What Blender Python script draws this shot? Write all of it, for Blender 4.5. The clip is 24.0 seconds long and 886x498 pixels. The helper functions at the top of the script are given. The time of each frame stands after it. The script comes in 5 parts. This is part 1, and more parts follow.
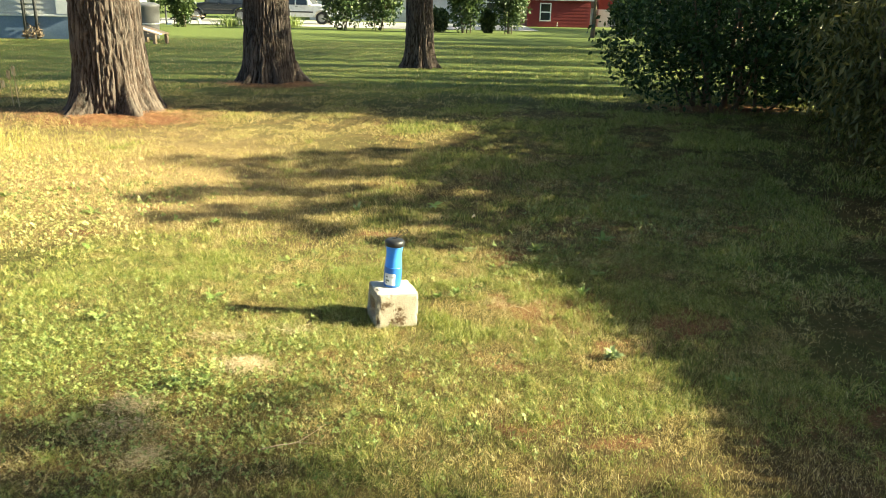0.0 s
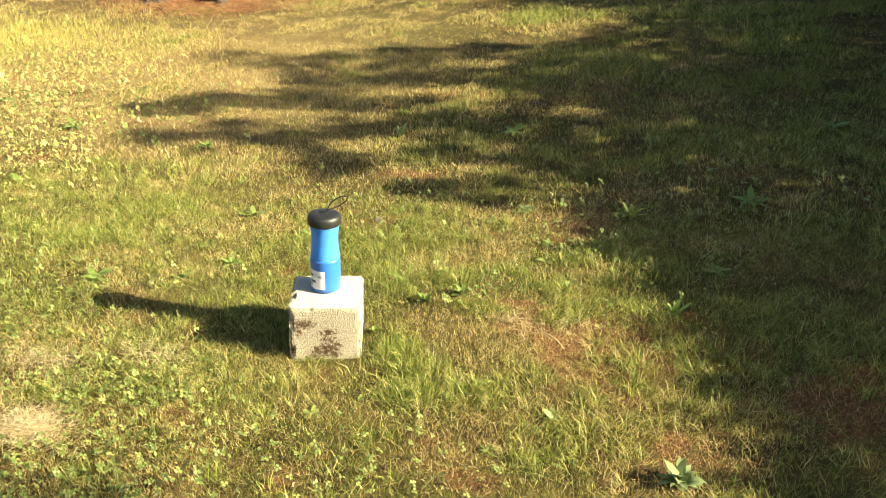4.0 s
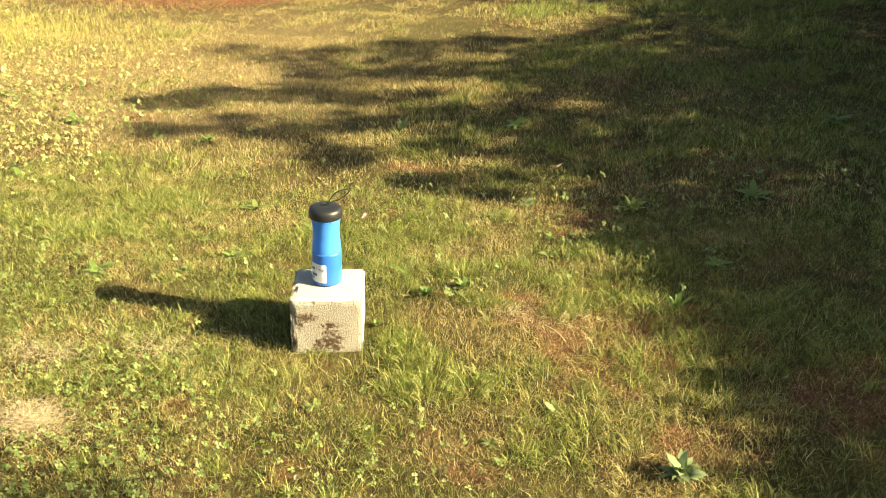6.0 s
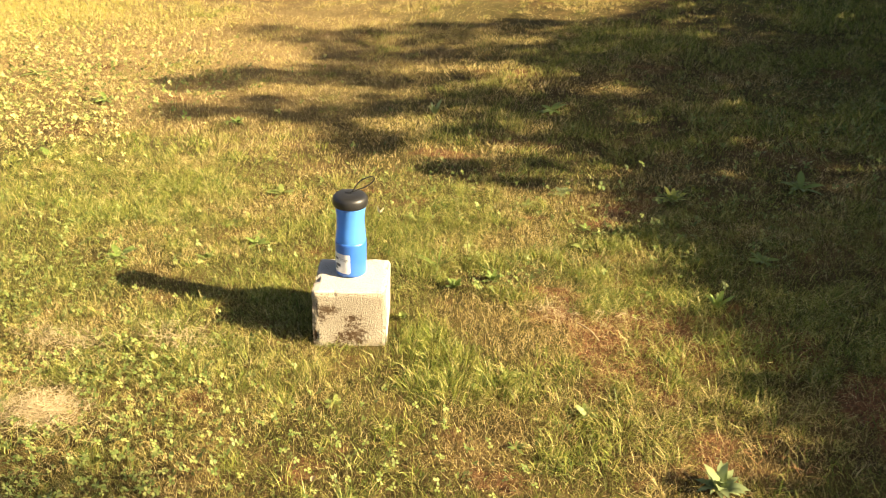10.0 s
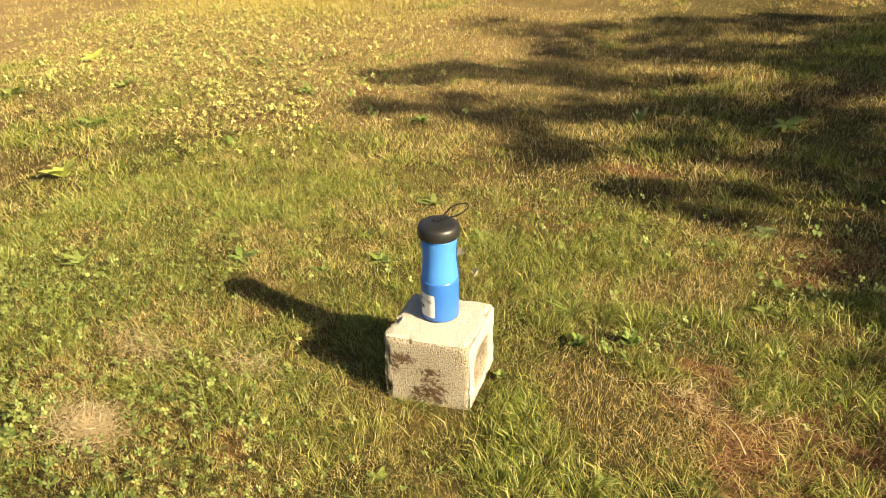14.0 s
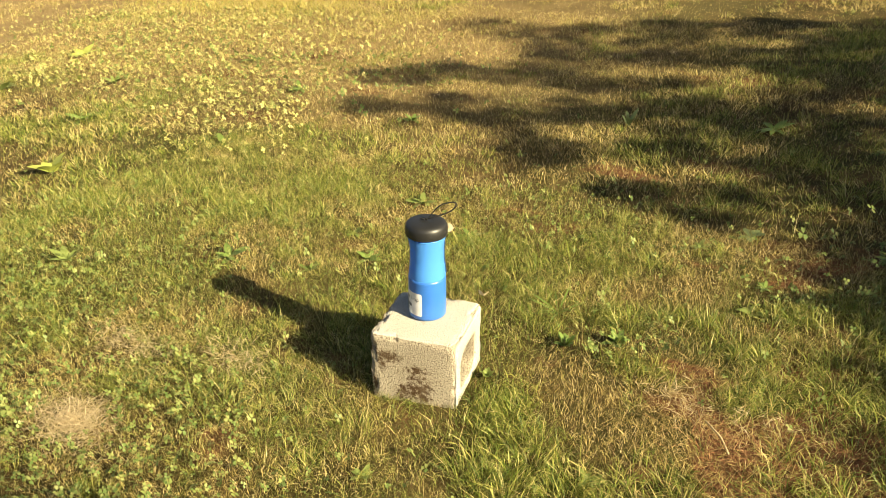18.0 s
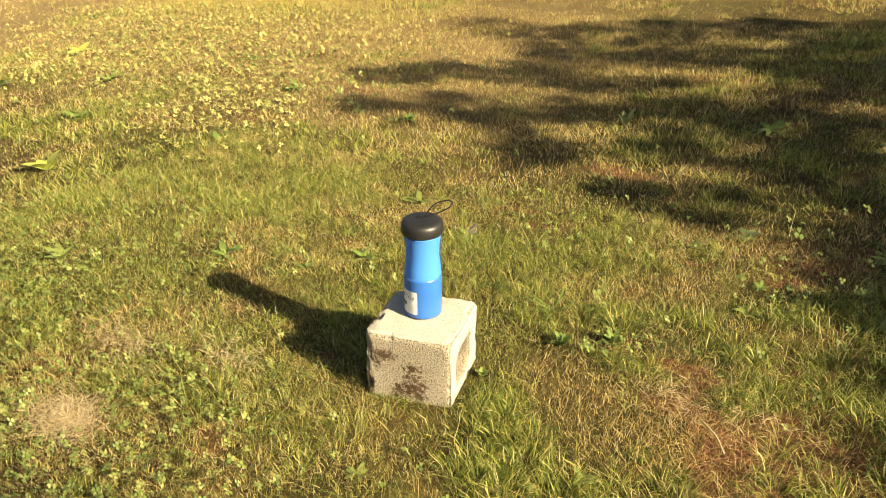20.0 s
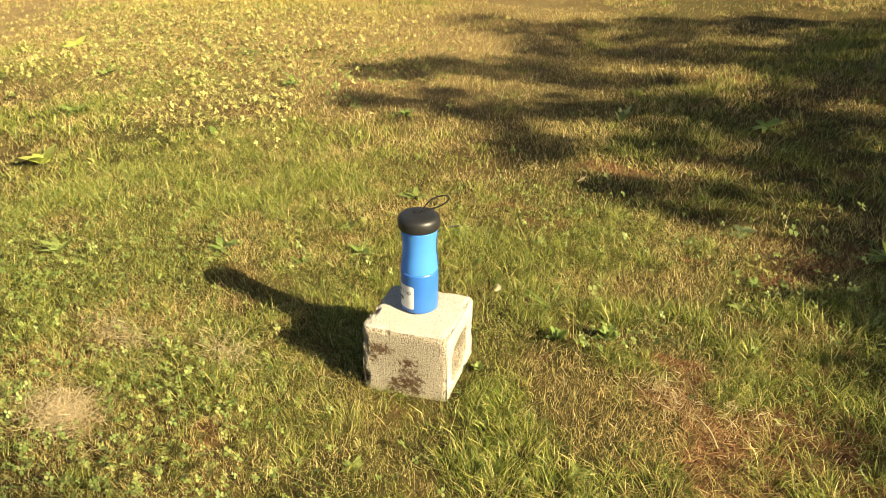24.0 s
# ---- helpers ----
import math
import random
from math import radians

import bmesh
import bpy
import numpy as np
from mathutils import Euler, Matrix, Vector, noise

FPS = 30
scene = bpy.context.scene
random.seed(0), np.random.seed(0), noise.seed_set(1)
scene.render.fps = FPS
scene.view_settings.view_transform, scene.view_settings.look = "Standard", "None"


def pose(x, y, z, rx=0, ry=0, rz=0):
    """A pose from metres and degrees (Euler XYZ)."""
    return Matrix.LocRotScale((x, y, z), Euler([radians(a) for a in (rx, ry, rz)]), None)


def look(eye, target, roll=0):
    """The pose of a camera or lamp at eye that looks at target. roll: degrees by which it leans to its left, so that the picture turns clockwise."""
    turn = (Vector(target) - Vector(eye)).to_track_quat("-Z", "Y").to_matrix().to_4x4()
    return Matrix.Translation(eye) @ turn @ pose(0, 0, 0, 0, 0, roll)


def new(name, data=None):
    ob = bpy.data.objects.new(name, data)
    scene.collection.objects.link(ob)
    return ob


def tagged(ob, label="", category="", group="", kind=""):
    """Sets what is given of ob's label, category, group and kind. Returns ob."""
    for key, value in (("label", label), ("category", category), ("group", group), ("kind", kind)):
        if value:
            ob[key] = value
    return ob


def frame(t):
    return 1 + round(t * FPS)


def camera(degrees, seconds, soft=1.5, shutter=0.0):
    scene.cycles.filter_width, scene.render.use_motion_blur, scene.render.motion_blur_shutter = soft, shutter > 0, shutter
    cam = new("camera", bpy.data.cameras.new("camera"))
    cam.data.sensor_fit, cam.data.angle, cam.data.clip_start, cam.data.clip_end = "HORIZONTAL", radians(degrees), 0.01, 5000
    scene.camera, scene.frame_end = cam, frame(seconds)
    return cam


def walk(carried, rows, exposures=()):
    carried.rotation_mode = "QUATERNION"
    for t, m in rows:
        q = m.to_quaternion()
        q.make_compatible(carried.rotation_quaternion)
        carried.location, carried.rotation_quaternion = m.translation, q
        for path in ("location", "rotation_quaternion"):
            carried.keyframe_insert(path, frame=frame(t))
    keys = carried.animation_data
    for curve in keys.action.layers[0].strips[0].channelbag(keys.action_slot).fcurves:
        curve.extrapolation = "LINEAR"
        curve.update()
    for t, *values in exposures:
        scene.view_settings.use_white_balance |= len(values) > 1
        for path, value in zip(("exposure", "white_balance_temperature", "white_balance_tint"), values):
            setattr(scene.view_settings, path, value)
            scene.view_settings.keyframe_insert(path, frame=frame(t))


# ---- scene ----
cam = camera(57.0, 24.0, soft=0.75, shutter=0.25)
PATH = [
    (0, (0.114, 0.116, 1.525), (0.114, 2.016, 0.899), 1.2),
    (0.5, (0.29, 0.558, 1.478), (0.216, 2.438, 0.8), 1.2),
    (1, (0.435, 0.99, 1.43), (0.24, 2.833, 0.677), 1.1),
    (1.5, (0.538, 1.357, 1.403), (0.26, 3.174, 0.613), 0.2),
    (2, (0.676, 1.648, 1.357), (0.266, 3.427, 0.54), -0.8),
    (2.5, (0.727, 1.791, 1.297), (0.261, 3.552, 0.47), -0.9),
    (4.5, (0.738, 1.834, 1.239), (0.253, 3.566, 0.365), -1.7),
    (5, (0.745, 1.83, 1.239), (0.257, 3.561, 0.363), -1.8),
    (5.5, (0.743, 1.832, 1.238), (0.255, 3.561, 0.358), -1.8),
    (6, (0.735, 1.835, 1.235), (0.248, 3.565, 0.357), -1.7),
    (6.5, (0.735, 1.839, 1.239), (0.249, 3.567, 0.357), -1.8),
    (7, (0.739, 1.842, 1.237), (0.247, 3.568, 0.354), -2.0),
    (7.5, (0.733, 1.838, 1.239), (0.248, 3.567, 0.357), -1.7),
    (8, (0.73, 1.836, 1.242), (0.241, 3.562, 0.359), -1.7),
    (8.5, (0.731, 1.84, 1.239), (0.243, 3.565, 0.353), -1.6),
    (9, (0.723, 1.845, 1.238), (0.238, 3.569, 0.348), -1.4),
    (9.5, (0.724, 1.867, 1.23), (0.225, 3.586, 0.337), -1.5),
    (10, (0.72, 1.931, 1.21), (0.159, 3.621, 0.299), -1.8),
    (10.5, (0.717, 2.097, 1.183), (0.001, 3.72, 0.258), -2.8),
    (11, (0.729, 2.22, 1.165), (-0.081, 3.788, 0.224), -3.7),
    (11.5, (0.786, 2.321, 1.15), (-0.198, 3.8, 0.23), -4.5),
    (13.5, (0.87, 2.477, 1.095), (-0.265, 3.865, 0.21), -5.4),
    (14, (0.877, 2.484, 1.095), (-0.256, 3.873, 0.21), -5.3),
    (14.5, (0.873, 2.49, 1.092), (-0.252, 3.884, 0.203), -5.1),
    (15, (0.873, 2.489, 1.092), (-0.25, 3.886, 0.205), -5.0),
    (15.5, (0.881, 2.487, 1.093), (-0.246, 3.884, 0.21), -5.2),
    (16, (0.88, 2.484, 1.097), (-0.244, 3.884, 0.216), -4.8),
    (16.5, (0.882, 2.486, 1.096), (-0.238, 3.888, 0.214), -4.7),
    (17, (0.888, 2.489, 1.093), (-0.231, 3.893, 0.211), -4.7),
    (17.5, (0.889, 2.485, 1.092), (-0.231, 3.89, 0.213), -4.5),
    (18, (0.886, 2.483, 1.092), (-0.23, 3.887, 0.207), -4.4),
    (18.5, (0.883, 2.484, 1.092), (-0.23, 3.89, 0.207), -4.3),
    (20.5, (0.887, 2.487, 1.085), (-0.219, 3.897, 0.199), -4.0),
    (21, (0.889, 2.488, 1.085), (-0.214, 3.901, 0.197), -3.9),
    (21.5, (0.89, 2.488, 1.086), (-0.212, 3.902, 0.197), -3.9),
    (22, (0.893, 2.486, 1.085), (-0.208, 3.901, 0.199), -3.9),
    (22.5, (0.894, 2.486, 1.082), (-0.207, 3.899, 0.194), -3.8),
    (23, (0.891, 2.483, 1.085), (-0.209, 3.896, 0.193), -3.8),
    (23.5, (0.892, 2.482, 1.087), (-0.208, 3.893, 0.193), -3.8),
    (24, (0.889, 2.478, 1.087), (-0.21, 3.89, 0.193), -3.7),
]
EXPOSURES = [(0, 2.61, 5750, 0), (2, 2.46, 5850, 1), (4.5, 2.26, 6000, 3), (6, 2.25, 6100, 4), (7, 2.26, 6450, 9), (8, 2.25, 6600, 13), (9, 2.25, 6700, 15), (11, 2.11, 6650, 14), (14, 1.7, 6500, 11), (16, 1.7, 6280, 6), (18, 1.7, 6300, 8), (21, 1.71, 6470, 11), (24, 1.71, 6400, 8)]
walk(cam, [(t, look(eye, target, roll)) for t, eye, target, roll in PATH], EXPOSURES)

# ---- world, sun, exposure ----
SUN_EL, SUN_AZ = 25.0, 92.0            # degrees; azimuth clockwise from +y
TO_SUN = Vector((math.sin(radians(SUN_AZ)) * math.cos(radians(SUN_EL)), math.cos(radians(SUN_AZ)) * math.cos(radians(SUN_EL)), math.sin(radians(SUN_EL))))
SUN_Y, SUN_Z = TO_SUN.y / TO_SUN.x, TO_SUN.z / TO_SUN.x      # how a sunbeam runs for each metre towards +x
world = bpy.data.worlds.new("sky")
scene.world = world
world.use_nodes = True
wn, wl = world.node_tree.nodes, world.node_tree.links
sky = wn.new("ShaderNodeTexSky")
sky.sky_type, sky.sun_disc = "NISHITA", False
sky.dust_density, sky.ozone_density = 4.0, 0.4      # hazy morning air
sky.sun_elevation, sky.sun_rotation = radians(SUN_EL), radians(SUN_AZ)
wl.new(sky.outputs[0], wn["Background"].inputs[0])
wn["Background"].inputs[1].default_value = 0.047
sun = new("sun", bpy.data.lights.new("sun", "SUN"))
sun.data.energy, sun.data.angle, sun.data.color = 5.0, radians(0.6), (1.0, 0.83, 0.5)
sun.matrix_world = look(TO_SUN * 60, (0, 0, 0))

rng = np.random.default_rng(7)


# ---- materials ----
def shader(name):
    m = bpy.data.materials.new(name)
    m.use_nodes = True
    return m, m.node_tree.nodes, m.node_tree.links, m.node_tree.nodes["Principled BSDF"]


def noise_node(n, l, scale, detail=4.0, rough=0.55, stretch=None, space="Object", warp=0.0):
    tc = n.new("ShaderNodeTexCoord")
    vec = tc.outputs[space]
    if stretch:
        mp = n.new("ShaderNodeMapping")
        mp.inputs["Scale"].default_value = stretch
        l.new(vec, mp.inputs[0])
        vec = mp.outputs[0]
    t = n.new("ShaderNodeTexNoise")
    t.inputs["Scale"].default_value, t.inputs["Detail"].default_value, t.inputs["Roughness"].default_value = scale, detail, rough
    t.inputs["Distortion"].default_value = warp
    l.new(vec, t.inputs["Vector"])
    return t.outputs["Fac"]


def ramp(n, l, fac, stops):
    r = n.new("ShaderNodeValToRGB")
    while len(r.color_ramp.elements) < len(stops):
        r.color_ramp.elements.new(0.5)
    for e, (p, c) in zip(r.color_ramp.elements, stops):
        e.position, e.color = p, (*c, 1) if len(c) == 3 else c
    l.new(fac, r.inputs[0])
    return r.outputs[0]


def mix(n, l, fac, a, b, mode="MIX"):
    x = n.new("ShaderNodeMix")
    x.data_type, x.blend_type = "RGBA", mode
    for sock, v in ((x.inputs[0], fac), (x.inputs[6], a), (x.inputs[7], b)):
        if isinstance(v, (int, float)):
            sock.default_value = v
        elif isinstance(v, tuple):
            sock.default_value = (*v, 1)
        else:
            l.new(v, sock)
    return x.outputs[2]


def maths(n, l, op, a, b=0.0, clamp=False):
    x = n.new("ShaderNodeMath")
    x.operation, x.use_clamp = op, clamp
    for sock, v in zip(x.inputs, (a, b)):
        if isinstance(v, (int, float)):
            sock.default_value = v
        else:
            l.new(v, sock)
    return x.outputs[0]


def bumped(n, l, bsdf, height, strength, dist):
    b = n.new("ShaderNodeBump")
    b.inputs["Strength"].default_value, b.inputs["Distance"].default_value = strength, dist
    l.new(height, b.inputs["Height"])
    l.new(b.outputs[0], bsdf.inputs["Normal"])


def surface(name, c1, c2, c3=None, scale=8.0, fine=60.0, rough=0.7, metal=0.0, bump=0.2, dist=0.003, stretch=None, spec=0.4):
    """Two colours mottled at two scales, with fine relief."""
    m, n, l, b = shader(name)
    big, small = noise_node(n, l, scale, stretch=stretch), noise_node(n, l, fine, 3.0, stretch=stretch)
    col = ramp(n, l, big, [(0.3, c1), (0.7, c2)])
    col = mix(n, l, ramp(n, l, small, [(0.35, (0, 0, 0)), (0.75, (0.5, 0.5, 0.5))]), col, c3 or tuple(0.55 * v for v in c1))
    l.new(col, b.inputs["Base Color"])
    b.inputs["Roughness"].default_value, b.inputs["Metallic"].default_value = rough, metal
    b.inputs["Specular IOR Level"].default_value = spec
    if bump:
        bumped(n, l, b, small, bump, dist)
    return m


def foliage(name, stops, through_light=0.35, rough=0.5, spec=0.35, patch=None, patch_scale=0.9, dry=None):
    """Leaf or blade: colour by the single leaf, shifted by wide patches; some light passes through."""
    m, n, l, b = shader(name)
    geo = n.new("ShaderNodeNewGeometry")
    col = ramp(n, l, geo.outputs["Random Per Island"], stops)
    if patch:
        w = noise_node(n, l, patch_scale, 3.0, 0.6)
        col = mix(n, l, ramp(n, l, w, [(0.42, (0, 0, 0)), (0.62, (0.75, 0.75, 0.75))]), col, patch)
    if dry:
        at = n.new("ShaderNodeAttribute")
        at.attribute_name = "dry"
        col = mix(n, l, at.outputs["Fac"], col, ramp(n, l, geo.outputs["Random Per Island"], dry))
    l.new(col, b.inputs["Base Color"])
    b.inputs["Roughness"].default_value, b.inputs["Specular IOR Level"].default_value = rough, spec
    t = n.new("ShaderNodeBsdfTranslucent")
    l.new(col, t.inputs[0])
    s = n.new("ShaderNodeMixShader")
    s.inputs[0].default_value = through_light
    l.new(b.outputs[0], s.inputs[1]), l.new(t.outputs[0], s.inputs[2])
    l.new(s.outputs[0], n["Material Output"].inputs[0])
    return m


GRASS = foliage("grass_blade", [(0.0, (0.055, 0.1, 0.013)), (0.35, (0.15, 0.202, 0.029)), (0.64, (0.268, 0.292, 0.052)), (0.85, (0.39, 0.37, 0.098)), (1.0, (0.54, 0.47, 0.2))],
                0.26, dry=[(0.0, (0.13, 0.09, 0.03)), (0.33, (0.36, 0.265, 0.08)), (0.7, (0.66, 0.505, 0.2)), (1.0, (0.9, 0.74, 0.43))])
STRAW = foliage("dry_straw", [(0.0, (0.34, 0.255, 0.13)), (0.5, (0.54, 0.425, 0.25)), (1.0, (0.68, 0.56, 0.37))], 0.15, 0.7)
TAN = foliage("tan_stem", [(0.0, (0.2, 0.13, 0.045)), (0.5, (0.38, 0.28, 0.1)), (1.0, (0.6, 0.47, 0.22))], 0.2, 0.65)
NEEDLE = foliage("fallen_needles", [(0.0, (0.2, 0.08, 0.04)), (0.6, (0.38, 0.18, 0.08)), (1.0, (0.55, 0.33, 0.16))], 0.05, 0.7)
CLOVER = foliage("clover_leaf", [(0.0, (0.12, 0.18, 0.045)), (0.6, (0.21, 0.255, 0.07)), (1.0, (0.33, 0.35, 0.12))], 0.3)
WEED = foliage("weed_leaf", [(0.0, (0.1, 0.165, 0.03)), (1.0, (0.21, 0.275, 0.07))], 0.25)
PALE = foliage("pale_leaf", [(0.0, (0.15, 0.2, 0.08)), (1.0, (0.27, 0.315, 0.15))], 0.2, 0.8, 0.2)
# paler copy of the clover leaf; full sun is put into its colour
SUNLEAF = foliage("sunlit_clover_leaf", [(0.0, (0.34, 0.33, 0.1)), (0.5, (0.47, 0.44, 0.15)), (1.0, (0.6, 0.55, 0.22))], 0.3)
LIME = foliage("lime_leaf", [(0.0, (0.31, 0.365, 0.07)), (1.0, (0.5, 0.52, 0.13))], 0.35)
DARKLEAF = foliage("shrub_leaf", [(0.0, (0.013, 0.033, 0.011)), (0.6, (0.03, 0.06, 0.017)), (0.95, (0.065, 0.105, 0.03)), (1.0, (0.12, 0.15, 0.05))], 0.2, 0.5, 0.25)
WILLOW = foliage("narrow_leaf", [(0.0, (0.04, 0.049, 0.012)), (0.6, (0.098, 0.1, 0.026)), (1.0, (0.21, 0.19, 0.06))], 0.28, 0.45)
FARLEAF = foliage("far_leaf", [(0.0, (0.025, 0.048, 0.015)), (0.6, (0.058, 0.09, 0.024)), (1.0, (0.14, 0.17, 0.06))], 0.25)
LITTER = foliage("fallen_leaf", [(0.0, (0.35, 0.2, 0.09)), (1.0, (0.6, 0.45, 0.26))], 0.15, 0.7)
STEM = surface("twig_bark", (0.09, 0.065, 0.04), (0.16, 0.12, 0.08), scale=14, rough=0.85)


def ground_material():
    m, n, l, b = shader("lawn_soil")
    big, mid, small = noise_node(n, l, 0.7, 4), noise_node(n, l, 6.0, 5, 0.65), noise_node(n, l, 90.0, 4, 0.7)
    thatch = ramp(n, l, mid, [(0.3, (0.045, 0.032, 0.012)), (0.5, (0.085, 0.06, 0.024)), (0.72, (0.2, 0.122, 0.052))])
    thatch = mix(n, l, ramp(n, l, big, [(0.4, (0, 0, 0)), (0.65, (0.55, 0.55, 0.55))]), thatch, (0.075, 0.1, 0.022))
    green = n.new("ShaderNodeAttribute")
    green.attribute_name = "lush"
    thatch = mix(n, l, green.outputs["Fac"], thatch, mix(n, l, mid, (0.085, 0.12, 0.026), (0.14, 0.165, 0.045)))
    dry = n.new("ShaderNodeAttribute")
    dry.attribute_name = "parched_sunlit"
    thatch = mix(n, l, dry.outputs["Fac"], thatch, mix(n, l, mid, (0.2, 0.135, 0.06), (0.4, 0.29, 0.14)))
    at = n.new("ShaderNodeAttribute")
    at.attribute_name = "bare"
    edge = maths(n, l, "ADD", at.outputs["Fac"], maths(n, l, "MULTIPLY", maths(n, l, "SUBTRACT", mid, 0.5), 1.1))
    earth = ramp(n, l, small, [(0.3, (0.09, 0.04, 0.02)), (0.55, (0.19, 0.088, 0.043)), (0.8, (0.33, 0.195, 0.105))])
    col = mix(n, l, ramp(n, l, edge, [(0.4, (0, 0, 0)), (0.62, (1, 1, 1))]), thatch, earth)
    col = mix(n, l, ramp(n, l, small, [(0.3, (0.5, 0.5, 0.5)), (0.6, (0, 0, 0))]), col, (0.05, 0.04, 0.018))
    l.new(col, b.inputs["Base Color"])
    b.inputs["Roughness"].default_value, b.inputs["Specular IOR Level"].default_value = 0.95, 0.1
    bumped(n, l, b, small, 0.9, 0.02)
    return m


SOIL = ground_material()


def bark_material():
    m, n, l, b = shader("furrowed_bark")
    big, fine = noise_node(n, l, 5.0, 4, stretch=(1, 1, 0.35)), noise_node(n, l, 40.0, 5, 0.7, (1, 1, 0.4))
    # shade inside the furrows is painted: colour falls to near black with ridge depth
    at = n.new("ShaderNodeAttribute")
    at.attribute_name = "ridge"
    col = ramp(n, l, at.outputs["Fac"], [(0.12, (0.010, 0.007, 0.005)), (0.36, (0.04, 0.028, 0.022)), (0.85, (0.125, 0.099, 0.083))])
    col = mix(n, l, ramp(n, l, big, [(0.4, (0, 0, 0)), (0.7, (0.45, 0.45, 0.45))]), col, (0.1, 0.066, 0.048))
    col = mix(n, l, ramp(n, l, fine, [(0.45, (0, 0, 0)), (0.8, (0.5, 0.5, 0.5))]), col, (0.2, 0.185, 0.165))
    l.new(col, b.inputs["Base Color"])
    b.inputs["Roughness"].default_value, b.inputs["Specular IOR Level"].default_value = 0.9, 0.15
    bumped(n, l, b, fine, 1.0, 0.02)
    return m


BARK = bark_material()


def concrete_material():
    m, n, l, b = shader("cast_concrete")
    big, mid, grain = noise_node(n, l, 9, 4), noise_node(n, l, 110, 5, 0.7), noise_node(n, l, 310, 3, 0.65)
    col = ramp(n, l, big, [(0.3, (0.34, 0.295, 0.225)), (0.7, (0.46, 0.405, 0.32))])
    col = mix(n, l, ramp(n, l, grain, [(0.4, (0.9, 0.9, 0.9)), (0.49, (0, 0, 0))]), col, (0.09, 0.065, 0.045))
    col = mix(n, l, ramp(n, l, grain, [(0.58, (0, 0, 0)), (0.72, (0.6, 0.6, 0.6))]), col, (0.56, 0.51, 0.42))
    # the upper and sunward end faces are painted paler for stronger sunlight, with fewer pits
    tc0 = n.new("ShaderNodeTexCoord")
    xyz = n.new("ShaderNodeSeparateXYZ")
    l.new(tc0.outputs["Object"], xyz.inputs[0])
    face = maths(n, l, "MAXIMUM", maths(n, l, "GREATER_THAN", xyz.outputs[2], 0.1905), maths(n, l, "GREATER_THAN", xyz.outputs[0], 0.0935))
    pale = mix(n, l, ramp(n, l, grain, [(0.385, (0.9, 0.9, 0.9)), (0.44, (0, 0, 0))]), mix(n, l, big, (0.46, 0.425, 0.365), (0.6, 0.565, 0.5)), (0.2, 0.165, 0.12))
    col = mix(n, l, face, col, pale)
    # dirt stains low on one face and a smaller one near its upper corner
    tc = n.new("ShaderNodeTexCoord")
    for centre, size in (((-0.002, -0.1, 0.07), (0.016, 0.03, 0.06)), ((0.018, -0.1, 0.062), (0.03, 0.03, 0.055)), ((-0.024, -0.1, 0.048), (0.018, 0.03, 0.03)), ((-0.058, -0.1, 0.142), (0.032, 0.03, 0.017)), ((-0.07, -0.1, 0.12), (0.014, 0.03, 0.014)), ((0.012, -0.1, 0.118), (0.028, 0.03, 0.011)), ((-0.09, -0.1, 0.06), (0.008, 0.03, 0.03))):
        mp = n.new("ShaderNodeMapping")
        mp.vector_type = "TEXTURE"
        mp.inputs["Location"].default_value, mp.inputs["Scale"].default_value = centre, size
        l.new(tc.outputs["Object"], mp.inputs[0])
        ln = n.new("ShaderNodeVectorMath")
        ln.operation = "LENGTH"
        l.new(mp.outputs[0], ln.inputs[0])
        mask = maths(n, l, "SUBTRACT", maths(n, l, "MULTIPLY", mid, 2.7), maths(n, l, "MULTIPLY", ln.outputs["Value"], 0.62))
        mask = maths(n, l, "ADD", mask, maths(n, l, "MULTIPLY", maths(n, l, "SUBTRACT", grain, 0.5), 2.6))
        col = mix(n, l, ramp(n, l, mask, [(0.99, (0, 0, 0)), (1.03, (0.92, 0.92, 0.92))]), col, (0.07, 0.04, 0.018))
    l.new(col, b.inputs["Base Color"])
    b.inputs["Roughness"].default_value, b.inputs["Specular IOR Level"].default_value = 0.95, 0.15
    bumped(n, l, b, grain, 1.0, 0.004)
    return m


CONCRETE = concrete_material()


def plastic(name, c, rough, sss=0.0, through_light=0.0):
    m, n, l, b = shader(name)
    w = noise_node(n, l, 30, 3)
    l.new(mix(n, l, w, tuple(0.88 * v for v in c), tuple(min(1, 1.08 * v) for v in c)), b.inputs["Base Color"])
    b.inputs["Roughness"].default_value = rough
    bumped(n, l, b, noise_node(n, l, 400, 2), 0.04, 0.001)
    if through_light:
        t = n.new("ShaderNodeBsdfTranslucent")
        t.inputs[0].default_value = (*c, 1)
        s = n.new("ShaderNodeMixShader")
        s.inputs[0].default_value = through_light
        l.new(b.outputs[0], s.inputs[1]), l.new(t.outputs[0], s.inputs[2])
        l.new(s.outputs[0], n["Material Output"].inputs[0])
    return m


BLUE_TOP = plastic("pale_blue_plastic", (0.085, 0.31, 0.86), 0.32, through_light=0.25)
BLUE_LOW = plastic("deep_blue_plastic", (0.035, 0.14, 0.50), 0.3)
BLUE_EDGE = plastic("seam_blue_plastic", (0.02, 0.07, 0.2), 0.4)
BLACK = plastic("black_plastic", (0.017, 0.017, 0.018), 0.44)
CORD = plastic("black_cord", (0.01, 0.01, 0.01), 0.7)
PAPER = surface("white_label", (0.74, 0.75, 0.77), (0.82, 0.82, 0.83), scale=40, rough=0.55, bump=0.02)
INK = surface("grey_print", (0.12, 0.13, 0.15), (0.16, 0.17, 0.19), rough=0.6, bump=0)
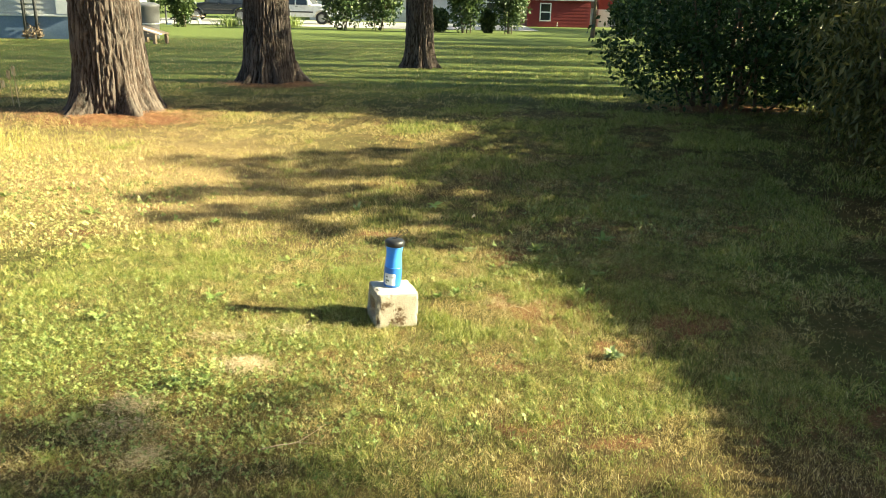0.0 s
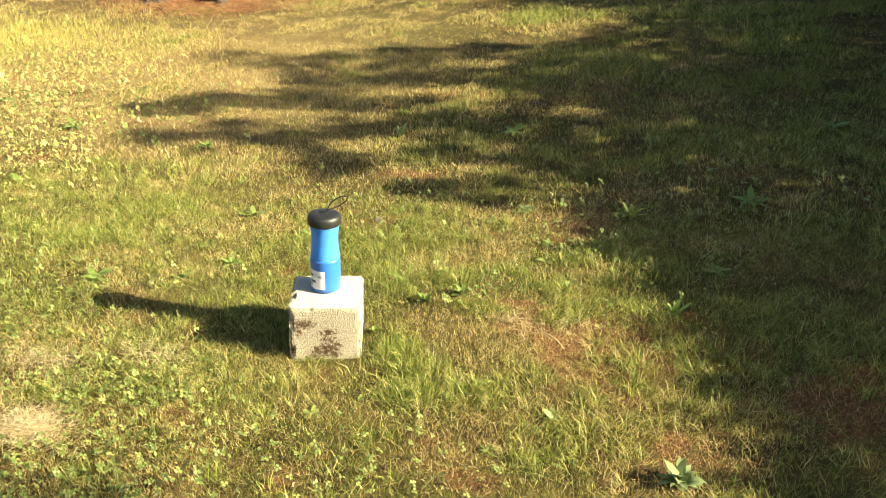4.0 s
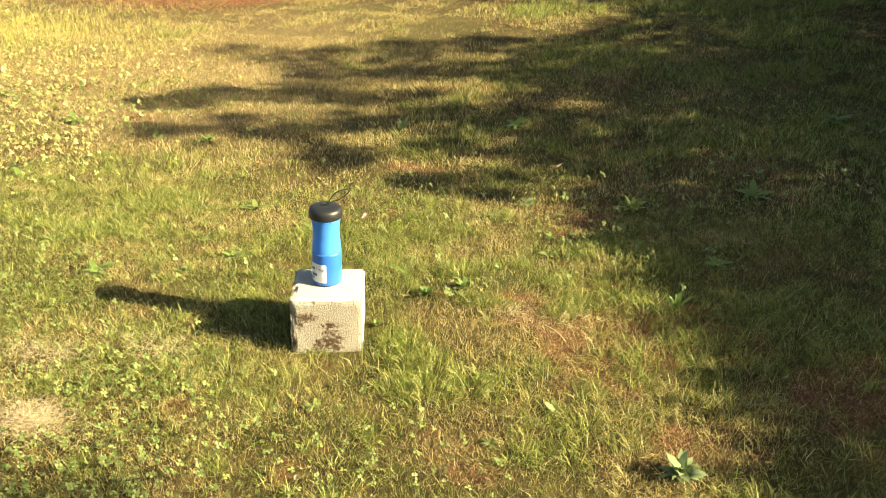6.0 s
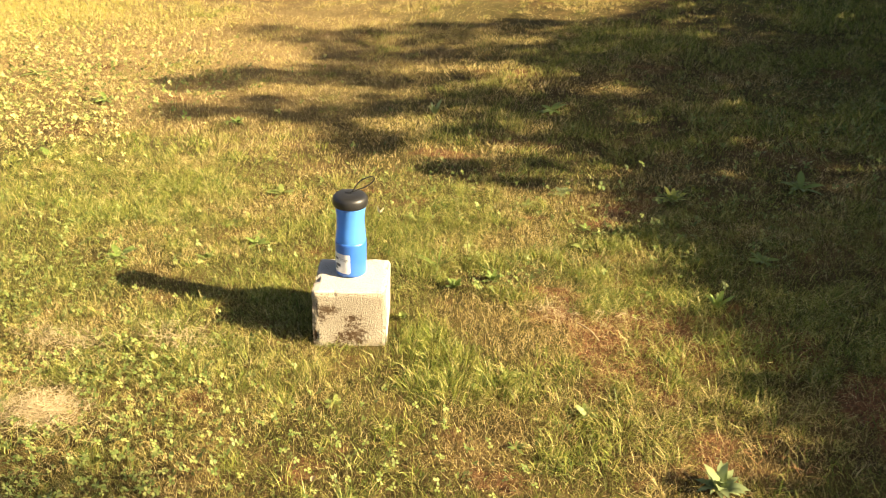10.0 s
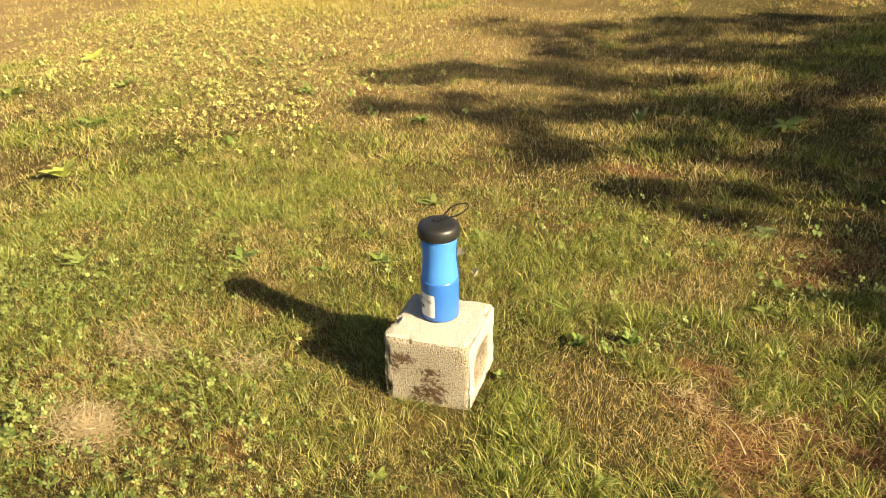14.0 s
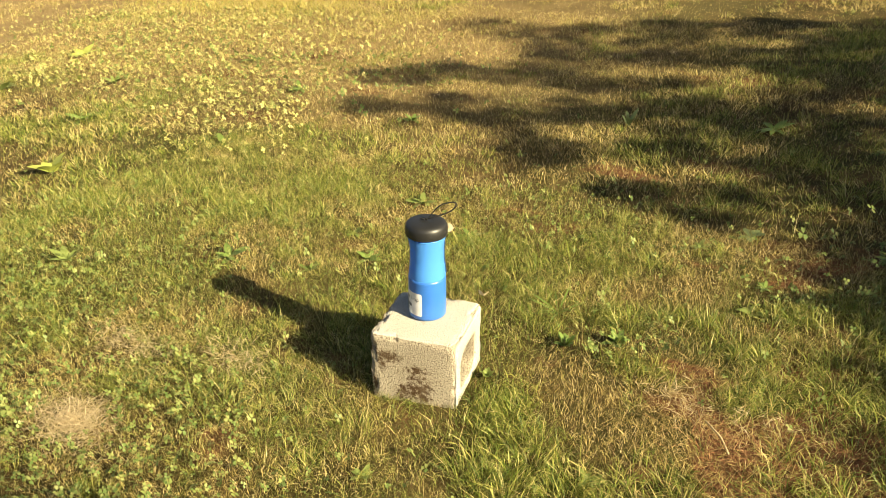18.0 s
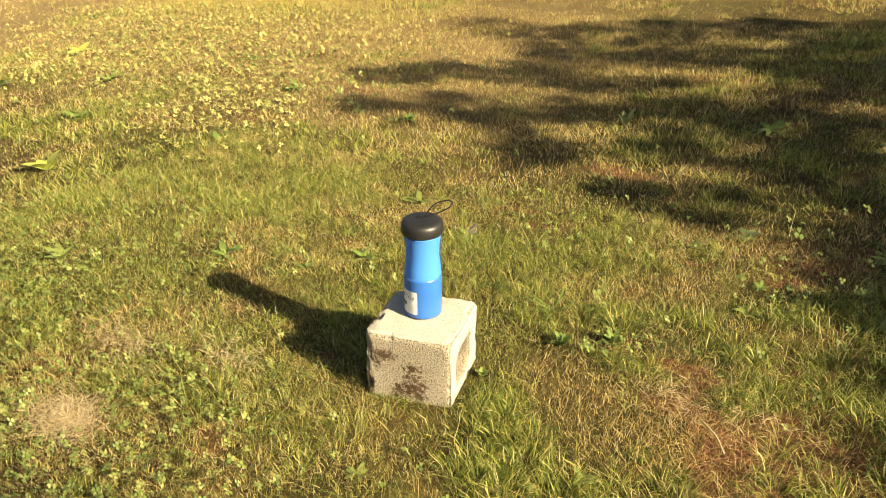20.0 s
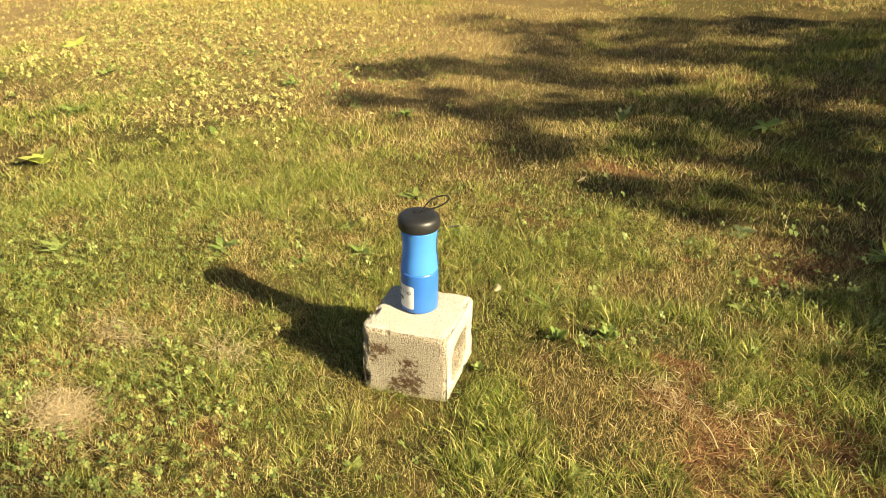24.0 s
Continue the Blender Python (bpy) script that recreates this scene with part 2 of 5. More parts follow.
WING = foliage("moth_wing", [(0.0, (0.42, 0.34, 0.22)), (1.0, (0.6, 0.52, 0.37))], 0.35, 0.7)
FUZZ = surface("moth_body", (0.3, 0.24, 0.16), (0.42, 0.34, 0.24), scale=300, rough=0.9)
SIDING = surface("white_siding", (0.46, 0.46, 0.47), (0.55, 0.55, 0.55), scale=1.5, fine=25, rough=0.5, bump=0.05)
BLUEWALL = surface("blue_foundation", (0.15, 0.21, 0.31), (0.2, 0.265, 0.38), scale=2, fine=30, rough=0.85, bump=0.3)
REDWALL = surface("red_paint", (0.13, 0.012, 0.012), (0.19, 0.02, 0.017), scale=1.2, fine=20, rough=0.6, bump=0.1)
ROOFGREY = surface("grey_shingle", (0.22, 0.22, 0.23), (0.33, 0.33, 0.34), scale=3, fine=40, rough=0.9, bump=0.4)
WHITEPAINT = surface("white_paint", (0.72, 0.72, 0.7), (0.82, 0.82, 0.8), scale=5, rough=0.5, bump=0.05)
DARKMETAL = surface("dark_metal", (0.025, 0.025, 0.028), (0.05, 0.05, 0.05), scale=10, rough=0.5, bump=0.05)
BINGREY = surface("grey_bin_plastic", (0.17, 0.165, 0.16), (0.23, 0.22, 0.21), scale=4, rough=0.5, bump=0.05)
WOOD = surface("weathered_wood", (0.28, 0.19, 0.12), (0.42, 0.32, 0.23), scale=6, fine=50, rough=0.8, bump=0.3, stretch=(1, 8, 8))
CARWHITE = surface("white_car_paint", (0.68, 0.68, 0.66), (0.74, 0.74, 0.72), scale=1, fine=6, rough=0.25, bump=0)
CARDARK = surface("dark_car_paint", (0.018, 0.022, 0.03), (0.03, 0.035, 0.045), scale=1, fine=6, rough=0.25, bump=0)
RUBBER = surface("tyre_rubber", (0.018, 0.018, 0.018), (0.03, 0.03, 0.03), scale=20, rough=0.85)
ALLOY = surface("alloy_rim", (0.42, 0.42, 0.43), (0.5, 0.5, 0.5), scale=10, rough=0.35, metal=0.9, bump=0)
GLASSDARK = surface("window_glass", (0.015, 0.02, 0.025), (0.03, 0.035, 0.04), scale=2, rough=0.08, bump=0, spec=0.6)
GRAVEL = surface("gravel_drive", (0.27, 0.25, 0.22), (0.38, 0.355, 0.315), scale=1.2, fine=30, rough=0.95, bump=0.5)
LAMPGLASS = surface("lamp_glass", (0.55, 0.55, 0.55), (0.65, 0.65, 0.65), scale=10, rough=0.1, bump=0)


# ---- building helpers ----
def link(name, mesh, mats, parent=None, label="", smooth=False):
    for m in mats if isinstance(mats, (list, tuple)) else [mats]:
        mesh.materials.append(m)
    if smooth:
        mesh.polygons.foreach_set("use_smooth", np.ones(len(mesh.polygons), bool))
    ob = new(name, mesh)
    if parent:
        ob.parent = parent
    if label:
        ob["label"] = label
    return ob


def part(name, bm, material, parent=None, label="", smooth=False):
    """Links a bmesh as one mesh object."""
    me = bpy.data.meshes.new(name)
    bm.to_mesh(me)
    bm.free()
    return link(name, me, material, parent, label, smooth)


def arrays(name, verts, faces, material, parent=None, label="", smooth=False, attrs=None):
    """A mesh from arrays; faces are rows of equal length, or a list of such arrays."""
    me = bpy.data.meshes.new(name)
    faces = faces if isinstance(faces, list) else [faces]
    faces = [f for f in faces if len(f)]
    loops = np.concatenate([f.ravel() for f in faces]).astype(np.int32)
    sizes = np.concatenate([np.full(len(f), f.shape[1]) for f in faces])
    me.vertices.add(len(verts)), me.loops.add(len(loops)), me.polygons.add(len(sizes))
    me.vertices.foreach_set("co", np.ascontiguousarray(verts, np.float32).ravel())
    me.loops.foreach_set("vertex_index", loops)
    me.polygons.foreach_set("loop_start", np.concatenate([[0], np.cumsum(sizes)[:-1]]).astype(np.int32))
    me.update(calc_edges=True)
    for key, val in (attrs or {}).items():
        me.attributes.new(key, "FLOAT", "POINT").data.foreach_set("value", np.ascontiguousarray(val, np.float32))
    return link(name, me, material, parent, label, smooth)


def thing(name, place, label, category, group="", turn=0):
    ob = new(name)
    ob.matrix_world = pose(*place, 0, 0, turn)
    return tagged(ob, label, category, group)


def box(bm, lo, hi, bevel=0.0, m=None):
    """A box between two corners, bevelled, moved by m."""
    lo, hi = Vector(lo), Vector(hi)
    made = bmesh.ops.create_cube(bm, size=1, matrix=(m or Matrix()) @ Matrix.Translation((lo + hi) / 2) @ Matrix.Diagonal((*(hi - lo), 1)))
    if bevel:
        edges = list({e for v in made["verts"] for e in v.link_edges})
        bmesh.ops.bevel(bm, geom=edges, offset=bevel, segments=2, profile=0.6, affect="EDGES")
    return bm


def boxed(lo, hi, bevel=0.0, m=None):
    return box(bmesh.new(), lo, hi, bevel, m)


def lathe(rows, seg=48, wobble=None):
    """A turned shape from (radius, height) rows; a radius of 0 closes it."""
    bm = bmesh.new()
    rings = []
    for r, z in rows:
        if r <= 1e-6:
            rings.append([bm.verts.new((0, 0, z))])
        else:
            rings.append([bm.verts.new((r * math.cos(a), r * math.sin(a), z + (wobble(a, z) if wobble else 0))) for a in np.linspace(0, math.tau, seg, False)])
    for p, q in zip(rings, rings[1:]):
        for i in range(seg):
            j = (i + 1) % seg
            if len(p) == 1 and len(q) > 1:
                bm.faces.new((p[0], q[j], q[i]))
            elif len(q) == 1 and len(p) > 1:
                bm.faces.new((p[i], p[j], q[0]))
            elif len(p) > 1:
                bm.faces.new((p[i], p[j], q[j], q[i]))
    bmesh.ops.recalc_face_normals(bm, faces=bm.faces)
    return bm


def tube(bm, pts, r0, r1=None, seg=8):
    """A tapering tube along points."""
    pts = [Vector(p) for p in pts]
    r1 = r0 if r1 is None else r1
    rings, side = [], Vector((0.31, 0.77, 0.55))
    for i, p in enumerate(pts):
        d = (pts[min(i + 1, len(pts) - 1)] - pts[max(i - 1, 0)]).normalized()
        u = d.cross(side).normalized()
        w = d.cross(u)
        r = r0 + (r1 - r0) * i / max(1, len(pts) - 1)
        rings.append([bm.verts.new(p + r * (math.cos(a) * u + math.sin(a) * w)) for a in np.linspace(0, math.tau, seg, False)])
    for p, q in zip(rings, rings[1:]):
        for i in range(seg):
            bm.faces.new((p[i], p[(i + 1) % seg], q[(i + 1) % seg], q[i]))
    bm.faces.new(rings[0][::-1]), bm.faces.new(rings[-1])
    return bm


def curve_pts(ctrl, n=24):
    """Points along a smooth curve through ctrl."""
    c = [Vector(p) for p in ctrl]
    c = [2 * c[0] - c[1], *c, 2 * c[-1] - c[-2]]
    out = []
    for i in range(1, len(c) - 2):
        for k in range(n // (len(c) - 3)):
            t = k / (n // (len(c) - 3))
            a, b, d, e = c[i - 1:i + 3]
            out.append(0.5 * (2 * b + (d - a) * t + (2 * a - 5 * b + 4 * d - e) * t * t + (3 * b - a - 3 * d + e) * t ** 3))
    return out + [c[-2]]


BLOCK = pose(-0.1232, 3.6588, -0.027, -0.3, 3.7, 18.0)      # where the concrete block stands


# ---- the lawn ----
HY = np.array([-3000, -6, 6.2, 8.6, 11.5, 17, 27, 40, 50, 70, 300, 3000.0])
HZ = np.array([0, 0, 0.01, 0.17, 0.15, -0.17, -0.36, -0.85, -1.1, -1.5, -3, -3.0])
LIE_Y = np.linspace(-20, 120, 2801)
LIE_Z = np.interp(LIE_Y, HY, HZ)
for _ in range(3):
    LIE_Z = np.convolve(np.pad(LIE_Z, 15, mode="edge"), np.ones(31) / 31, "valid")


def lie(x, y):
    """The ground's height."""
    x, y = np.asarray(x, float), np.asarray(y, float)
    h = np.where((y > -20) & (y < 120), np.interp(y, LIE_Y, LIE_Z), np.interp(y, HY, HZ))
    near = np.exp(-((x + 1) ** 2 + (y - 5) ** 2) / 60)
    return h + near * (0.007 * np.sin(2.3 * x + 1.1 * y) + 0.006 * np.sin(1.3 * x - 2.9 * y + 1) + 0.004 * np.sin(6.1 * x + 0.4) * np.sin(5.3 * y))


# dense green patches of the sward: x, y, half-widths, blades
LUSH = [(0.09, 3.65, 0.07, 0.08, 900), (0.17, 3.56, 0.12, 0.08, 1300), (0.18, 3.45, 0.1, 0.05, 800), (0.33, 3.5, 0.12, 0.06, 900), (0.52, 3.93, 0.07, 0.05, 260), (0.45, 4.08, 0.08, 0.04, 380), (0.69, 3.98, 0.12, 0.08, 380), (0.5, 4.28, 0.1, 0.05, 500),
        (0.14, 4.07, 0.08, 0.04, 420), (-0.08, 4.09, 0.08, 0.04, 420), (0.3, 4.16, 0.1, 0.04, 450), (0.25, 3.92, 0.1, 0.05, 450), (-1.85, 3.85, 0.35, 0.1, 1500), (-1.45, 4.15, 0.4, 0.09, 1500), (-1.1, 4.42, 0.3, 0.08, 900), (0.72, 3.72, 0.08, 0.06, 360), (0.6, 3.4, 0.12, 0.06, 500), (0.82, 4.25, 0.14, 0.1, 450), (-0.4, 4.25, 0.2, 0.06, 500), (0.92, 3.55, 0.16, 0.1, 420), (0.98, 3.78, 0.14, 0.1, 420), (0.95, 3.25, 0.12, 0.08, 240), (1.25, 3.95, 0.3, 0.2, 1500), (1.15, 3.3, 0.2, 0.15, 500), (0.74, 3.62, 0.06, 0.04, 260), (0.63, 3.55, 0.05, 0.04, 220), (0.48, 3.62, 0.06, 0.04, 240), (0.55, 3.3, 0.08, 0.05, 320), (0.84, 3.85, 0.07, 0.05, 300)]
# bare or needle-strewn earth: x, y, half-widths, strength
BARE_NEAR = [(0.50, 3.78, 0.07, 0.05, 0.95), (0.60, 3.74, 0.08, 0.05, 0.95), (0.36, 3.98, 0.08, 0.04, 0.85), (0.26, 4.1, 0.07, 0.035, 0.8), (0.55, 4.09, 0.07, 0.05, 0.7), (0.69, 3.78, 0.06, 0.05, 0.8), (-0.25, 5.03, 0.2, 0.08, 0.75), (-0.43, 4.56, 0.12, 0.05, 0.6), (-1.15, 4.62, 0.2, 0.06, 0.4), (-2.09, 3.8, 0.14, 0.06, 0.6),
             (-0.73, 3.62, 0.08, 0.04, 0.5), (-0.24, 6.2, 0.15, 0.1, 0.7), (0.36, 3.84, 0.06, 0.05, 0.8), (0.26, 3.32, 0.08, 0.04, 0.6), (0.41, 3.19, 0.1, 0.05, 0.6), (0.77, 3.53, 0.1, 0.06, 0.55), (0.9, 3.58, 0.12, 0.06, 0.45), (0.84, 3.35, 0.12, 0.09, 0.6), (0.22, 4.47, 0.1, 0.04, 0.6), (0.66, 4.14, 0.08, 0.05, 0.7)]
BARE_FAR = [(0.65, 4.2, 0.1, 0.05, 0.6), (0.1, 3.86, 0.06, 0.035, 0.7), (1.3, 4.3, 0.2, 0.1, 0.5), (1.4, 3.6, 0.2, 0.1, 0.3), (1.5, 5.2, 0.3, 0.12, 0.4), (-2.1, 4.9, 0.3, 0.12, 0.6), (-3.0, 5.4, 0.5, 0.15, 0.6), (-1.9, 5.4, 0.3, 0.1, 0.5), (-2.7, 5.9, 0.5, 0.15, 0.55),
            (0.05, 5.2, 0.2, 0.1, 0.6), (-0.35, 3.2, 0.1, 0.06, 0.5), (-0.15, 3.3, 0.08, 0.05, 0.5), (-3.3, 8.35, 0.85, 0.5, 1.0), (-2.25, 11.2, 0.75, 0.5, 0.9), (3.4, 9.7, 1.2, 0.5, 0.8)]
BARE = BARE_NEAR + BARE_FAR
STRAWS = [(-0.67, 3.10, 0.105, 0.065), (-0.67, 3.10, 0.075, 0.05), (-1.02, 2.77, 0.11, 0.07, 2.2), (-0.85, 2.42, 0.08, 0.07, 2.2), (-0.82, 3.36, 0.13, 0.05, 1.5), (-0.54, 3.45, 0.1, 0.05, 1.5), (-0.98, 2.62, 0.2, 0.06, 1.0), (0.43, 3.83, 0.08, 0.04, 0.45), (0.39, 3.86, 0.09, 0.04, 0.45), (0.56, 3.86, 0.08, 0.04, 0.45)]


def spots(x, y, lst):
    out = np.zeros_like(np.asarray(x, float))
    for cx, cy, rx, ry, *s in lst:
        out = np.maximum(out, (s[0] if s else 1.0) * np.exp(-(((x - cx) / rx) ** 2 + ((y - cy) / ry) ** 2) * 0.8))
    return out


_wave = np.random.default_rng(3)
WAVES = []
for _lam in (1.3, 0.9, 0.6, 0.42, 0.3, 0.21, 0.15, 0.11):
    for _ in range(6):
        _a = _wave.uniform(0, math.tau)
        WAVES.append((math.tau / _lam * math.cos(_a), math.tau / _lam * math.sin(_a), _wave.uniform(0, math.tau), _lam ** 0.35))


def blotch(x, y, dx=0.0):
    """Uneven patches, about -1 to 1."""
    return sum(w * np.sin(kx * (x + dx) + ky * (y - dx) + p) for kx, ky, p, w in WAVES) / 3.3


def earth(x, y):
    """Where the sward is thin: the patches above and small uneven ones, most of all beside the block."""
    more = np.clip(0.85 * blotch(x, y, 3.3) - 0.36, 0, 0.9) * (0.45 + 0.55 * np.exp(-((x - 0.75) / 0.8) ** 2 - ((y - 3.7) / 1.0) ** 2)) * (y < 7.4)
    return np.maximum(spots(x, y, BARE), more)


def parched_sunlit(x, y):
    """The sunniest stretch of lawn, cropped short and bleached; its paler soil also carries painted sunlight."""
    return np.clip((y - 4.5) / 1.0, 0, 1) * np.clip((-0.5 - x) / 1.2, 0, 1) * np.clip((8.6 - y) / 2.2, 0, 1)


def spread(lo, hi, fine_lo, fine_hi, step, grow=1.12):
    mid = np.arange(fine_lo, fine_hi, step)
    up, dn, d = [mid[-1]], [mid[0]], step
    while up[-1] < hi or dn[-1] > lo:
        d *= grow
        if up[-1] < hi:
            up.append(up[-1] + d)
        if dn[-1] > lo:
            dn.append(dn[-1] - d)
    return np.concatenate([dn[:0:-1], mid, up[1:]])


def ground_sheet():
    xs, ys = spread(-2500, 2500, -3.0, 2.4, 0.045), spread(-2500, 2500, 2.0, 6.6, 0.045)
    gx, gy = np.meshgrid(xs, ys)
    v = np.stack([gx, gy, lie(gx, gy)], -1).reshape(-1, 3)
    nx, ny = len(xs), len(ys)
    i = (np.arange(ny - 1)[:, None] * nx + np.arange(nx - 1)).ravel()
    ob = arrays("ground", v, np.stack([i, i + 1, i + nx + 1, i + nx], -1), SOIL, smooth=True, attrs={"bare": earth(v[:, 0], v[:, 1]), "lush": np.clip((v[:, 1] - 9.2) / 2, 0, 1), "parched_sunlit": parched_sunlit(v[:, 0], v[:, 1])})
    tagged(ob, "sunny lawn soil with thatch and bare reddish earth patches", "ground", kind="structure")


ground_sheet()


def blades(name, pts, length, width, lean, droop, material, label, dry=None, lift=0.0, plain=False, way=None):
    """Curved blades rooted at pts; length, width, lean and droop are arrays."""
    k = len(pts)
    a, f = rng.uniform(0, math.tau, k) if way is None else way, rng.uniform(0, math.tau, k)
    d = np.stack([np.cos(a), np.sin(a)], -1)
    s = np.stack([np.cos(f), np.sin(f)], -1) * (width / 2)[:, None]
    base = np.column_stack([pts, lie(pts[:, 0], pts[:, 1]) - 0.004 + lift])
    def at(u, bend):
        ang = lean + bend * droop
        return base + np.column_stack([d * (length * u * np.sin(ang))[:, None], length * u * np.cos(ang)])
    p1, p2 = at(0.4, 0.25), at(1.0, 1.0)
    s3 = np.column_stack([s, np.zeros(k)])
    v = np.stack([base, p1 + s3, p2, p1 - s3], 1).reshape(-1, 3)
    if plain:                                      # short or far ones: one tapering face
        at_d = None if dry is None else {"dry": np.repeat(dry, 3)}
        v = np.stack([base - s3, base + s3, at(1.0, 0.6)], 1).reshape(-1, 3)
        return tagged(arrays(name, v, np.arange(3 * k).reshape(-1, 3), material, attrs=at_d), label, "grass", kind="stuff")
    at_d = None if dry is None else {"dry": np.repeat(dry, 4)}
    ob = arrays(name, v, np.arange(4 * k).reshape(-1, 4), material, attrs=at_d)
    return tagged(ob, label, "grass", kind="stuff")


def dryness(x, y):
    """How dry the grass is: more to the sunny side, also to brighten it as sunlit, less in damp streaks."""
    w = 0.46 + 0.45 * blotch(x, y)
    w += np.clip((y - 4.4) / 1.5, 0, 1) * np.clip((0.5 - x) / 1.9, 0, 1)
    w += 0.5 * spots(x, y, BARE) - 0.75 * spots(x, y, [(*q[:4], 1.0) for q in LUSH]) - 0.5 * spots(x, y, [(-1.25, 4.15, 0.9, 0.28), (0.25, 3.95, 0.35, 0.2, 0.4), (0.2, 3.45, 0.35, 0.15), (-1.5, 3.2, 0.7, 0.5), (1.3, 6.0, 1.2, 1.2), (2.4, 8.3, 2.2, 1.6, 1.5)])
    w -= 0.5 * np.clip((y - 9.3) / 1.5, 0, 1) + 0.3 * np.clip((x - 1.0) / 0.6, 0, 1)
    return np.clip(w, 0, 1)


def clump(p, cell):
    """Draws points together into small tufts: new points, outward angles, and two random numbers for each tuft."""
    w = p + 0.02 * np.column_stack([np.sin(19 * p[:, 1] + 5 * p[:, 0]), np.sin(17 * p[:, 0] - 7 * p[:, 1])])
    c = np.floor(w / cell).astype(int)
    h = (c[:, 0] * 73856093 ^ c[:, 1] * 19349663) & 0xFFFFF
    u1, u2, u3, u4 = ((h * m % 104729) / 104729.0 for m in (31, 57, 113, 271))
    centre = (c + 0.5 + 0.6 * (np.column_stack([u1, u2]) - 0.5)) * cell + (p - w)
    off = p - centre
    return centre + off * (0.45 + 0.5 * u4)[:, None], np.arctan2(off[:, 1], off[:, 0]) + rng.normal(0, 0.7, len(p)), u3, u4


def sow(lo, hi, per_m2, bare=0.85):
    k = int((hi[0] - lo[0]) * (hi[1] - lo[1]) * per_m2)
    p = np.column_stack([rng.uniform(lo[0], hi[0], k), rng.uniform(lo[1], hi[1], k)])
    tuft = np.clip(0.55 + 0.75 * blotch(p[:, 0], p[:, 1], 7.7), 0, 1)
    keep = rng.random(k) < ((0.2 + 0.8 * tuft) if hi[1] < 5 else (0.5 + 0.5 * tuft)) * (1 - bare * np.minimum(1, np.maximum(earth(p[:, 0], p[:, 1]), spots(p[:, 0], p[:, 1], [(-0.67, 3.10, 0.1, 0.06, 1.0)]))))
    q = BLOCK.inverted().to_3x3()
    dx, dy = p[:, 0] - BLOCK.translation.x, p[:, 1] - BLOCK.translation.y
    inside = (np.abs(q[0][0] * dx + q[0][1] * dy) < 0.1) & (np.abs(q[1][0] * dx + q[1][1] * dy) < 0.1)
    return p[keep & ~inside]


for _lo, _hi, _n, _len, _wid in (((-2.0, 2.75), (1.7, 4.7), 33000, 0.036, 0.001), ((-2.0, 2.05), (1.7, 2.75), 15000, 0.036, 0.0014), ((-4.6, 2.05), (-2.0, 4.7), 11000, 0.045, 0.0028), ((1.7, 2.05), (2.6, 4.7), 15000, 0.045, 0.0026), ((-5.2, 4.7), (2.8, 7.2), 13000, 0.037, 0.0027),
                                ((-7.5, 7.2), (3.2, 9.3), 11500, 0.038, 0.0033), ((-9.5, 9.3), (4.6, 11.5), 2800, 0.042, 0.005), ((-9.5, 4.7), (-5.2, 7.2), 3800, 0.045, 0.0042), ((2.8, 4.7), (4.8, 7.2), 4500, 0.05, 0.0045), ((3.2, 7.2), (5.2, 9.3), 3500, 0.045, 0.0045), ((2.6, 2.05), (3.9, 4.7), 5000, 0.045, 0.0035), ((-14, 11.5), (6.5, 26), 540, 0.03, 0.0102)):
    _p, _way, _u, _w = clump(sow(_lo, _hi, _n), 0.065)
    _k = len(_p)
    _dry = np.clip(dryness(_p[:, 0], _p[:, 1]) + 0.5 * (_u - 0.5) - 0.16 * blotch(_p[:, 0], _p[:, 1], 7.7), 0, 1)
    _lush = np.clip(0.5 + 0.85 * blotch(_p[:, 0], _p[:, 1], 7.7), 0, 1)
    _tall = (0.4 + 0.5 * rng.random(_k) + 0.9 * _lush) * (1 - 0.42 * _dry) * (1 + 0.5 * (rng.random(_k) < 0.03)) * (0.7 + 0.42 * _w) * (1 - 0.2 * parched_sunlit(_p[:, 0], _p[:, 1]))
    blades("grass", _p, _len * _tall, _wid * rng.uniform(0.65, 1.3, _k) * (1.1 - 0.35 * _dry), rng.gamma(2.2, 0.23, _k), rng.uniform(0.1, 1.1, _k), GRASS,
           "short sunlit lawn grass, green mixed with straw-yellow blades", np.clip(_dry + rng.normal(0, 0.2, _k), 0, 1), plain=_lo[1] > 4, way=_way)


for _lo, _hi, _n, _wid in (((-2.0, 2.75), (1.7, 4.7), 44000, 0.0009), ((-2.0, 2.05), (1.7, 2.75), 20000, 0.0013), ((-4.6, 2.05), (-2.0, 4.7), 6000, 0.0019), ((-5.2, 4.7), (2.8, 7.2), 9000, 0.0018)):
    _k = int(_n * (_hi[0] - _lo[0]) * (_hi[1] - _lo[1]))
    _p = np.column_stack([rng.uniform(_lo[0], _hi[0], _k), rng.uniform(_lo[1], _hi[1], _k)])
    _p = _p[rng.random(_k) > 0.75 * earth(_p[:, 0], _p[:, 1])]
    _k = len(_p)
    _dry = np.clip(dryness(_p[:, 0], _p[:, 1]) - 0.08 + rng.normal(0, 0.3, _k), 0, 1)
    blades("grass", _p, rng.uniform(0.016, 0.036, _k), _wid * rng.uniform(0.7, 1.4, _k), rng.gamma(2.2, 0.26, _k), rng.uniform(0.0, 0.6, _k), GRASS, "fine short lawn grass, green and tan", _dry, plain=True)


def tufts(lo, hi, count, per, length, width):
    """Clumps of longer, greener blades that spread from one root."""
    c = np.column_stack([rng.uniform(lo[0], hi[0], count), rng.uniform(lo[1], hi[1], count)])
    c = c[rng.random(count) < 1.1 - dryness(c[:, 0], c[:, 1])]
    p = np.repeat(c, per, 0) + rng.normal(0, 0.014, (len(c) * per, 2))
    k = len(p)
